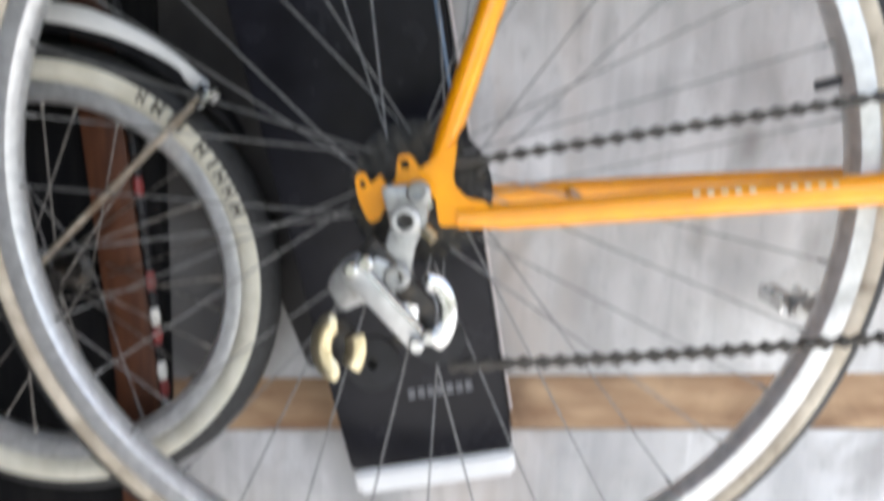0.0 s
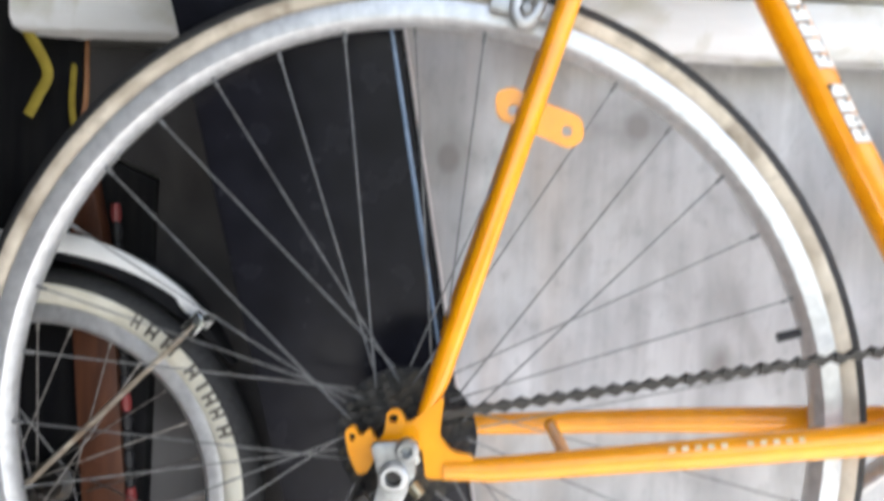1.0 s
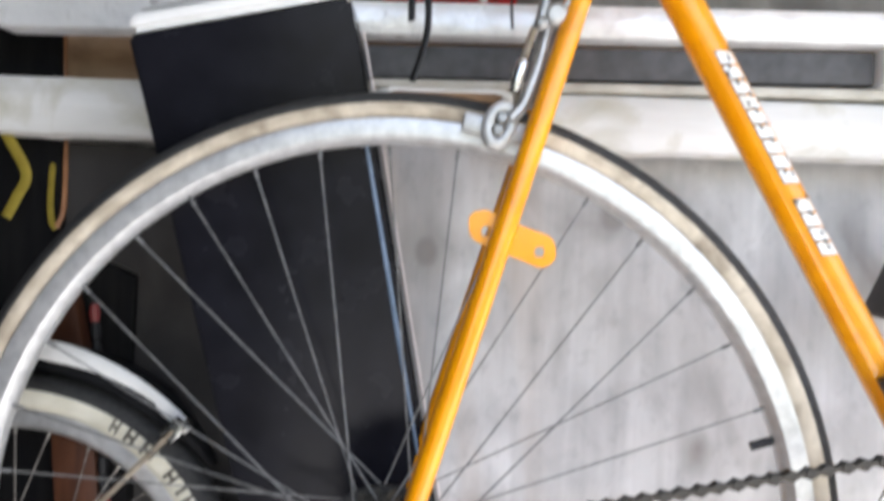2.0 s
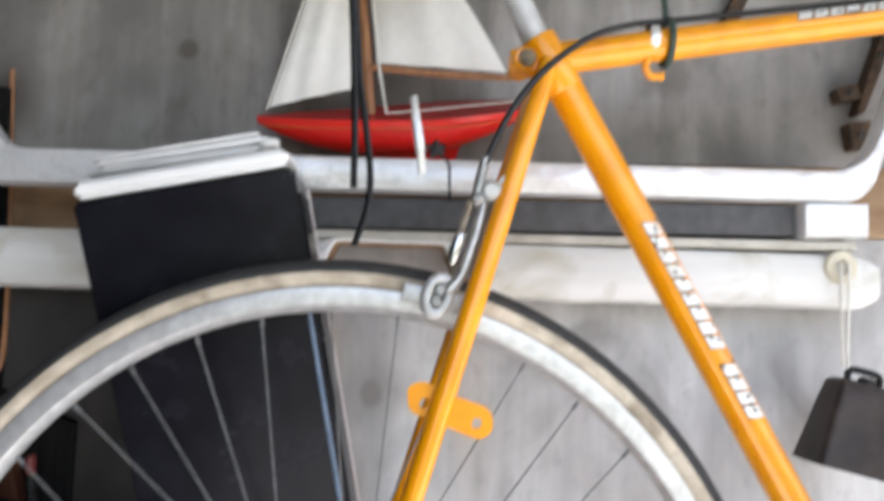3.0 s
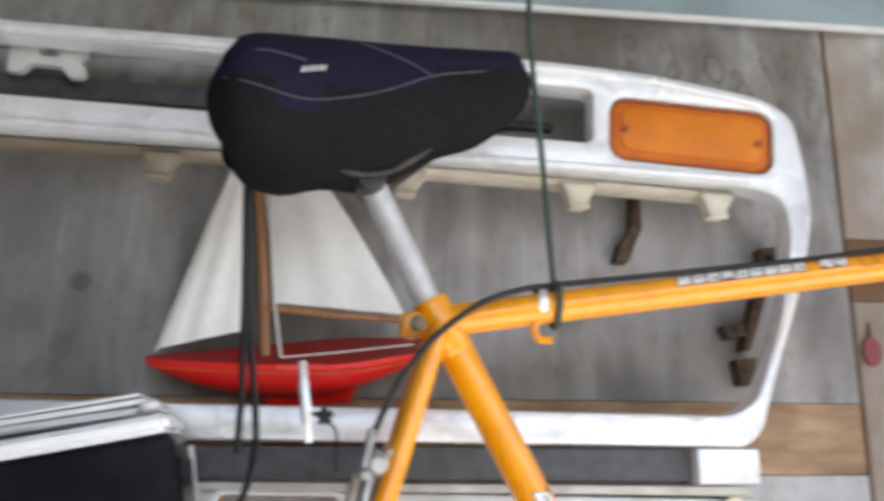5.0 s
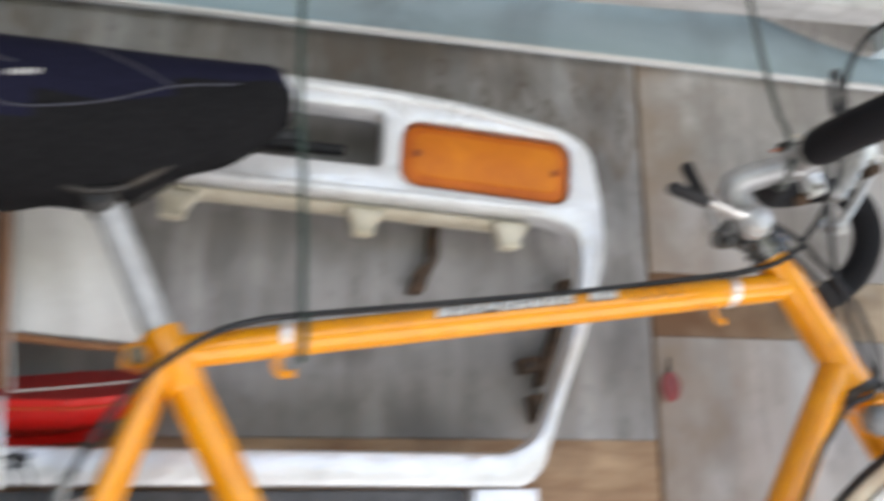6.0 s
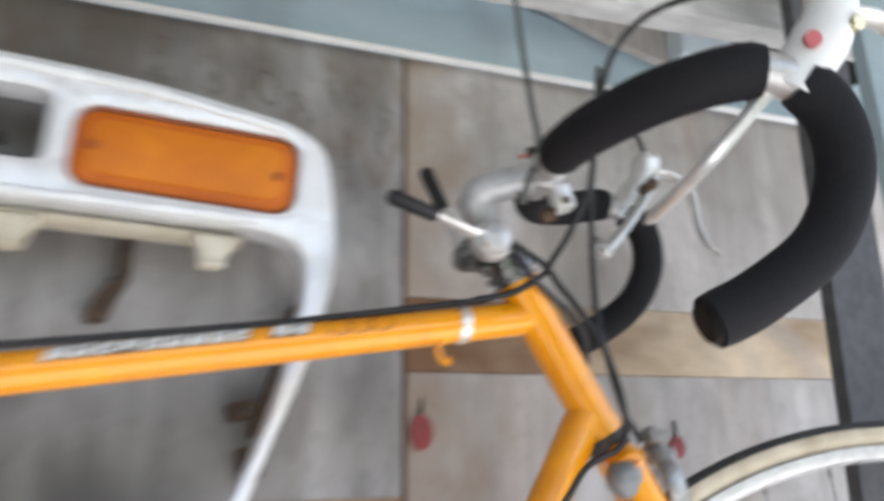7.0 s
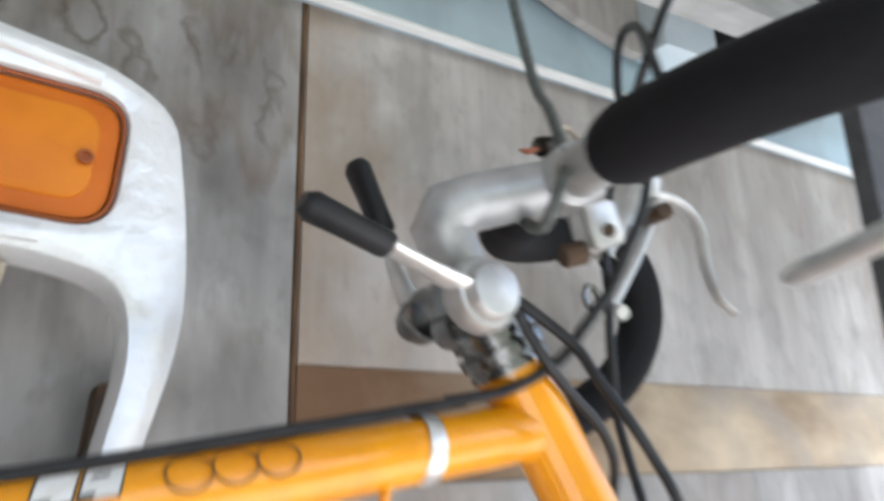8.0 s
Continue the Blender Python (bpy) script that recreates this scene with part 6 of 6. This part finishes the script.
# ---- model sailing boat, leaning on the wall upon the car panel ----
boat = thing("model_sailboat", (0.04, 0.14, 1.446), "red model sailing boat with cream cotton sails", "model boat")
HEEL = Matrix.Translation((0.0185, 0.140, 1.4825)) @ Matrix.Rotation(radians(-5.0), 4, "Y") @ Matrix.Rotation(radians(30), 4, "X")
LEN0, LEN1 = -0.119, 0.145
hull = begin()
secs = []
for i in range(25):
    u = i / 24
    x = LEN0 + (LEN1 - LEN0) * u
    half = 0.032 * (math.sin(min(1, u * 1.15 + 0.02) * math.pi * 0.5) ** 0.8 if u < 0.62 else 1 - ((u - 0.62) / 0.38) ** 2 * 0.55)
    half = max(half, 0.0015)
    deep = 0.044 * math.sin(math.pi * (0.03 + 0.94 * u)) ** 0.75
    sheer = 0.012 + 0.003 * (2 * u - 0.9) ** 2
    ring = [(-half, sheer), (-half * 0.97, sheer - deep * 0.30), (-half * 0.82, sheer - deep * 0.62), (-half * 0.42, sheer - deep * 0.92), (0, sheer - deep)]
    ring = ring + [(-y, z) for y, z in reversed(ring[:-1])]
    secs.append([hull.verts.new(HEEL @ Vector((x, y, z))) for y, z in ring])
for a, b in zip(secs, secs[1:]):
    for k in range(8):
        hull.faces.new((a[k], a[k + 1], b[k + 1], b[k]))
    f = hull.faces.new((a[8], a[0], b[0], b[8]))
    f.material_index = 1
hull.faces.new(secs[0])
hull.faces.new(secs[-1])
part("hull", hull, [RED, DECK_RED], boat)
gl = begin()
sweep(gl, [HEEL @ Vector((LEN0 + (LEN1 - LEN0) * u, -(0.0326 * (math.sin(min(1, u * 1.15 + 0.02) * math.pi * 0.5) ** 0.8 if u < 0.62 else 1 - ((u - 0.62) / 0.38) ** 2 * 0.55)), 0.004 + 0.003 * (2 * u - 0.9) ** 2)) for u in [0.02 + 0.96 * k / 30 for k in range(31)]], 0.0011, 6)
part("waterline", gl, GOLD, boat, "gold line")
keel = begin()
pts = [(-0.030, -0.014), (0.080, -0.014), (0.068, -0.040), (-0.006, -0.040)]
f0 = [keel.verts.new(HEEL @ Vector((x, -0.005, z))) for x, z in pts]
f1 = [keel.verts.new(HEEL @ Vector((x, 0.005, z))) for x, z in pts]
keel.faces.new(f0)
keel.faces.new(f1[::-1])
for k in range(4):
    keel.faces.new((f0[k], f0[(k + 1) % 4], f1[(k + 1) % 4], f1[k]))
part("keel", keel, RED, boat)
MAST = [V(0.007, 0.134, 1.490), V(0.000, 0.133, 1.56), V(-0.014, 0.130, 1.665), V(-0.024, 0.127, 1.745)]
part("mast", sweep(begin(), MAST, [0.0052, 0.005, 0.0045, 0.0035], 12), SPAR, boat)
BOOM0, BOOM1 = V(0.005, 0.130, 1.5365), V(0.141, 0.119, 1.5285)
part("boom", sweep(begin(), [BOOM0, BOOM0.lerp(BOOM1, 0.5) + V(0, 0, -0.0015), BOOM1], [0.0038, 0.0036, 0.0030], 10), SPAR, boat)


def sail(corners, bulge, name):
    """A three-cornered sail with a soft belly and a hem."""
    a, b, c = [Vector(p) for p in corners]
    bm = begin()
    n = 14
    grid = []
    for i in range(n + 1):
        row = []
        for j in range(n + 1 - i):
            u, v = i / n, j / n
            p = a * (1 - u - v) + b * u + c * v
            w = 1 - u - v
            p += V(0, -1, 0) * bulge * 27 * u * v * w
            p += V(1, 0, 0) * 0.0085 * (4 * u * w if name == "mainsail" else -0.9 * u * v)
            p += V(0, -0.0013, 0) * math.sin((u - v) * 8 / (u + v + 0.3) + 4 * u) * min(1.0, 6 * u * v + 3 * w * (u + v))
            row.append(bm.verts.new(p))
        grid.append(row)
    for i in range(n):
        for j in range(n - i):
            bm.faces.new((grid[i][j], grid[i + 1][j], grid[i][j + 1]))
            if j < n - i - 1:
                bm.faces.new((grid[i + 1][j], grid[i + 1][j + 1], grid[i][j + 1]))
    geom = bmesh.ops.extrude_face_region(bm, geom=bm.faces[:], use_keep_orig=True)["geom"]
    bmesh.ops.translate(bm, verts=[g for g in geom if isinstance(g, bmesh.types.BMVert)], vec=(0, 0.0008, 0))
    return part(name, bm, SAIL, boat)


sail([(-0.012, 0.122, 1.742), (0.136, 0.119, 1.534), (0.011, 0.130, 1.541)], 0.010, "mainsail")
sail([(-0.026, 0.124, 1.712), (-0.011, 0.126, 1.513), (-0.088, 0.126, 1.492)], 0.006, "jib")
sheet = begin()
sweep(sheet, catmull([V(-0.006, 0.118, 1.66), V(0.004, 0.115, 1.606), V(0.013, 0.113, 1.54), V(0.023, 0.111, 1.487)], 4), 0.0013, 6)
sweep(sheet, catmull([V(0.023, 0.111, 1.487), V(0.07, 0.110, 1.493), V(0.145, 0.114, 1.505)], 4), 0.0008, 6)
sweep(sheet, catmull([V(-0.091, 0.126, 1.489), V(-0.060, 0.125, 1.60), V(-0.026, 0.124, 1.716)], 4), 0.0011, 6)
part("rigging", sheet, THREAD, boat, "white thread rigging")

# ---- tilted black case behind the rear wheel ----
case = thing("black_case", (0.03, 0.11, 0.76), "tilted matt black flat case with white ends", "case")
C0, C1 = V(-0.130, 0, 1.397), V(0.010, 0, 0.741)
up = (C0 - C1).normalized()
across = V(up.z, 0, -up.x)


def case_block(u0, u1, half0, half1, y_top, y_low, thick, bevel, inset=0.0):
    """A slab along the case's length, from u0 (bottom) to u1 (top)."""
    bm = begin()
    rings = []
    for u, h in ((u0, half0), (u1, half1)):
        c = C1.lerp(C0, u)
        y = y_low + (y_top - y_low) * u
        rings.append([bm.verts.new(c + across * sx * (h - inset) + V(0, y + dy, 0)) for sx, dy in ((-1, inset), (1, inset), (1, thick - inset), (-1, thick - inset))])
    for k in range(4):
        bm.faces.new((rings[0][k], rings[0][(k + 1) % 4], rings[1][(k + 1) % 4], rings[1][k]))
    bm.faces.new(rings[0])
    bm.faces.new(rings[1])
    bmesh.ops.bevel(bm, geom=bm.edges[:], offset=bevel, segments=2, affect="EDGES")
    return bm


YT, YL = 0.004, 0.092
part("body", case_block(0.0, 0.998, 0.0745, 0.0865, YT, YL, 0.068, 0.003), CASE, case)
part("end_cap", case_block(1.0005, 1.0215, 0.0840, 0.0835, YT, YL, 0.070, 0.004), TRIM_WHITE, case, "white end cap")
part("end_cap", case_block(-0.038, -0.001, 0.0735, 0.0742, YT, YL, 0.070, 0.004), TRIM_WHITE, case, "white end cap")
sp = begin()
r = []
for u, h in ((0.03, 0.0752), (0.97, 0.0866)):
    c = C1.lerp(C0, u)
    y = YL + (YT - YL) * u
    r.append([c + across * (h + 0.0005) + V(0, y + dy, 0) for dy in (0.006, 0.062)])
sp.faces.new([sp.verts.new(p) for p in (r[0][0], r[0][1], r[1][1], r[1][0])])
g = bmesh.ops.extrude_face_region(sp, geom=sp.faces[:], use_keep_orig=True)["geom"]
bmesh.ops.translate(sp, verts=[q for q in g if isinstance(q, bmesh.types.BMVert)], vec=across * 0.001)
part("side_panel", sp, CASE, case)
pale = begin()
sweep(pale, [C1.lerp(C0, u) + across * (0.0745 + 0.012 * u + 0.0012) + V(0, YL + (YT - YL) * u + 0.066, 0) for u in (0.02, 0.25, 0.5, 0.75, 0.985)], 0.0022, 8)
part("edge_trim", pale, PALE_TRIM, case, "pale pinkish edge trim")
# thin strip painted as the sky's highlight along the front edge
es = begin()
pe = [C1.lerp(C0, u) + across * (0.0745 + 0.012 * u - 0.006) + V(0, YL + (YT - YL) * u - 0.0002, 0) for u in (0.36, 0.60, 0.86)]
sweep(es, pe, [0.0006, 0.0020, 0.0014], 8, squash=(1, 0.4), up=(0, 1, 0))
part("edge_highlight", es, CASE_HIGHLIGHT, case, "painted blue-grey highlight on the case edge")
pr = begin()
for k in range(7):
    c = C1.lerp(C0, 0.105) + across * (-0.005 + 0.0085 * k) + V(0, YL + (YT - YL) * 0.105 - 0.0006, 0)
    block(pr, (-0.003, -0.0004, -0.0045), (0.003, 0.0004, 0.0045), 0, Matrix.Translation(c) @ Matrix.Rotation(radians(-13), 4, "Y"))
part("print", pr, CASE_PRINT, case, "small grey lettering")
papers = thing("paper_stack", (-0.118, 0.05, 1.416), "loose white papers on top of the black case", "papers")
for k, (dx, ang) in enumerate(((-0.012, 11.0), (-0.004, 11.4), (0.002, 10.8), (-0.006, 11.6), (-0.002, 11.2), (-0.009, 11.9))):
    bm = begin()
    block(bm, (-0.070, 0.010, 0), (0.064, 0.085, 0.0022), 0.0004, Matrix.Translation((-0.130 + dx, YT + 0.004, 1.4147 + 0.0026 * k)) @ Matrix.Rotation(radians(-ang), 4, "Y"))
    part("sheet", bm, TRIM_WHITE, papers)
tapec = thing("tape_roll", (-0.068, 0.022, 1.429), "small roll of whitish tape on the black case", "tape")
tr = begin()
disc(tr, (-0.068, 0.022, 1.4335), (-0.19, 0.0, 1), 0.0085, 0.008, 20, hole=0.0055, bevel=0.002)
part("roll", tr, WHITE_PAINT, tapec)

# ---- second bicycle: its small wheel, mudguard and stay ----
C2 = V(-0.341, 0.112, 0.893)
bike2 = thing("small_bicycle", (C2.x, C2.y, 0.69), "small bicycle wheel with cream-wall tyre and black mudguard, on the wall", "bicycle")
make_wheel("wheel", C2, False, 0.2085, 0.0190, CREAM_TYRE, 28, "small spoked wheel with cream-wall tyre", flange=0.02, hub_half=0.045, parent=bike2, hub_mat=DARK_STEEL)
guard = begin()
prof = [(0.216, -0.028), (0.227, -0.025), (0.234, -0.011), (0.235, 0.0), (0.234, 0.011), (0.227, 0.025), (0.216, 0.028), (0.224, 0.022), (0.232, 0.0), (0.224, -0.022)]
cols = []
for k in range(49):
    a = radians(36 + 104 * k / 48)
    slim = 0.25 + 0.75 * min(1.0, k / 9)
    cols.append([guard.verts.new(C2 + V((0.216 + (r - 0.216) * slim) * math.cos(a), h * slim, (0.216 + (r - 0.216) * slim) * math.sin(a))) for r, h in prof])
for a, b in zip(cols, cols[1:]):
    for k in range(10):
        guard.faces.new((a[k], a[(k + 1) % 10], b[(k + 1) % 10], b[k]))
guard.faces.new(cols[0])
guard.faces.new(cols[-1])
part("mudguard", guard, GUARD_BLACK, bike2, "black mudguard")
edge = begin()
sweep(edge, [C2 + V(0.2285 * math.cos(radians(a)), -0.0225, 0.2285 * math.sin(radians(a))) for a in range(46, 132, 4)], [0.0035 + 0.0050 * min(1, k / 8) for k in range(22)], 8, squash=(1.4, 0.5), up=(0, 1, 0))
part("guard_trim", edge, WHITE_PAINT, bike2, "worn white trim on the mudguard")
stay = begin()
a = radians(48)
S1 = C2 + V(0.224 * math.cos(a), -0.034, 0.224 * math.sin(a))
sweep(stay, [C2 + V(0.0, -0.056, 0.006), S1], 0.0046, 10, squash=(0.6, 1.2), up=(0, 1, 0))
disc(stay, C2 + V(0, -0.054, 0), (0, 1, 0), 0.014, 0.010, 18, bevel=0.002)
part("stay", stay, OLD_STAY, bike2, "worn steel mudguard stay")
sbm = begin()
block(sbm, (-0.010, -0.005, -0.007), (0.010, 0.005, 0.007), 0.002, Matrix.Translation(S1) @ Matrix.Rotation(-a, 4, "Y"))
disc(sbm, S1 + V(0.012, -0.004, 0.006), (0, 1, 0), 0.004, 0.012, 10, bevel=0.001)
part("stay_end", sbm, CHROME, bike2)
lettering = new("print")
lettering.parent = bike2
tagged(lettering, "black lettering worn to bars on the tyre")
for deg, wide in ((60.5, 0.7), (55.5, 0.9), (49.5, 1.2), (40.3, 0.9), (35.7, 0.5), (31.8, 0.9), (27.4, 0.8), (22.2, 0.9)):
    let = begin()
    mid = radians(deg)
    half = 0.030 * wide
    spans = ((-1.0, -0.45, 0.0, 1.0), (0.45, 1.0, 0.0, 1.0), (-0.45, 0.45, 0.36, 0.64)) if wide > 0.6 else ((-0.6, 0.6, 0.0, 1.0),)
    for s0, s1, j0, j1 in spans:
        rows = []
        for j in range(5):
            r = 0.1815 + 0.0130 * (j0 + (j1 - j0) * j / 4)
            rel = (r - 0.1895) / 0.019
            y = -0.019 * 0.95 * math.sqrt(max(0, 1 - rel * rel)) - 0.0012
            rows.append([let.verts.new(C2 + V(r * math.cos(mid + half * s), y, r * math.sin(mid + half * s))) for s in (s0, s1)])
        for p, q in zip(rows, rows[1:]):
            let.faces.new((p[0], p[1], q[1], q[0]))
    bmesh.ops.remove_doubles(let, verts=let.verts, dist=0.0004)
    part("mark", let, TYRE_PRINT, lettering)
fork2 = begin()
sweep(fork2, [C2 + V(-0.002, -0.058, 0), C2 + V(-0.03, -0.05, 0.30)], [0.007, 0.009], 12)
part("fork_blade", fork2, BLACK_PLASTIC, bike2)

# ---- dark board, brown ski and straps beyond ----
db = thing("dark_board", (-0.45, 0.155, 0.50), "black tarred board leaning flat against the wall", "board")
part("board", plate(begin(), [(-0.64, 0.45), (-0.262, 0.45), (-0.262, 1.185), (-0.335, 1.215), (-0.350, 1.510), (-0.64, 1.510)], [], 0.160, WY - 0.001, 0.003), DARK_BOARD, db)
# dark sheet standing in for the shade on the wall left of the case
gb = thing("shade_sheet", (-0.09, 0.170, 0.79), "dark sheet painted as wall shade beside the black case", "board")
part("board", plate(begin(), [(-0.262, 1.020), (-0.225, 0.985), (-0.190, 0.975), (-0.165, 0.930), (-0.145, 0.860), (-0.120, 0.800), (-0.055, 0.790), (-0.055, 1.000), (-0.105, 1.3120), (-0.334, 1.3120), (-0.334, 1.218), (-0.2615, 1.188)], [], 0.164, WY - 0.001, 0.002), SHEET_SHADE, gb)
ski = thing("wooden_ski", (-0.28, 0.145, 0.62), "reddish brown wooden ski with a red and white edge cord", "ski")
ks = begin()
f0 = [(-0.335, 1.19), (-0.318, 1.20), (-0.291, 1.08), (-0.258, 0.76), (-0.250, 0.60), (-0.300, 0.60), (-0.303, 0.78), (-0.330, 1.07)]
part("blade", plate(ks, rounded(f0, 0.008, 3), [], 0.137, 0.1555, 0.002), LEATHER, ski)
for k in range(26):
    u0 = k / 26
    pa, pb = V(-0.290, 0.136, 1.16), V(-0.2465, 0.136, 0.70)
    bm = sweep(begin(), [pa.lerp(pb, u0), pa.lerp(pb, u0 + 0.5 / 26), pa.lerp(pb, u0 + 0.92 / 26)], [0.0040, 0.0052, 0.0040], 8)
    part("cord_strand", bm, (RED_SPOT, BLACK_PLASTIC, THREAD)[k % 3 if k > 15 else int(k % 5 != 0)], ski)
STRAPS = ((YELLOW, 0.0050, 0.3, [(-0.384, 0.150, 1.372), (-0.387, 0.135, 1.340), (-0.378, 0.135, 1.316), (-0.358, 0.135, 1.280), (-0.366, 0.135, 1.257), (-0.375, 0.135, 1.238)], "yellow webbing strap hanging beside the plank"),
          (YELLOW, 0.0032, 0.5, [(-0.353, 0.171, 1.345), (-0.350, 0.169, 1.315), (-0.342, 0.150, 1.260), (-0.338, 0.146, 1.236), (-0.333, 0.145, 1.229)], "narrow yellow strap hanging from behind the plank"),
          (SPAR, 0.0026, 1.0, [(-0.352, 0.172, 1.530), (-0.345, 0.172, 1.400), (-0.339, 0.170, 1.310), (-0.329, 0.150, 1.250), (-0.3325, 0.145, 1.230)], "thin brown cord hanging from behind the panel"))
for mat, r, sq, pts, text in STRAPS:
    st = thing("strap", pts[-1], text, "strap", "straps by the plank")
    part("band", sweep(begin(), catmull([V(*p) for p in pts], 5), r, 8, squash=(1, sq), up=(0, 1, 0)), mat, st)
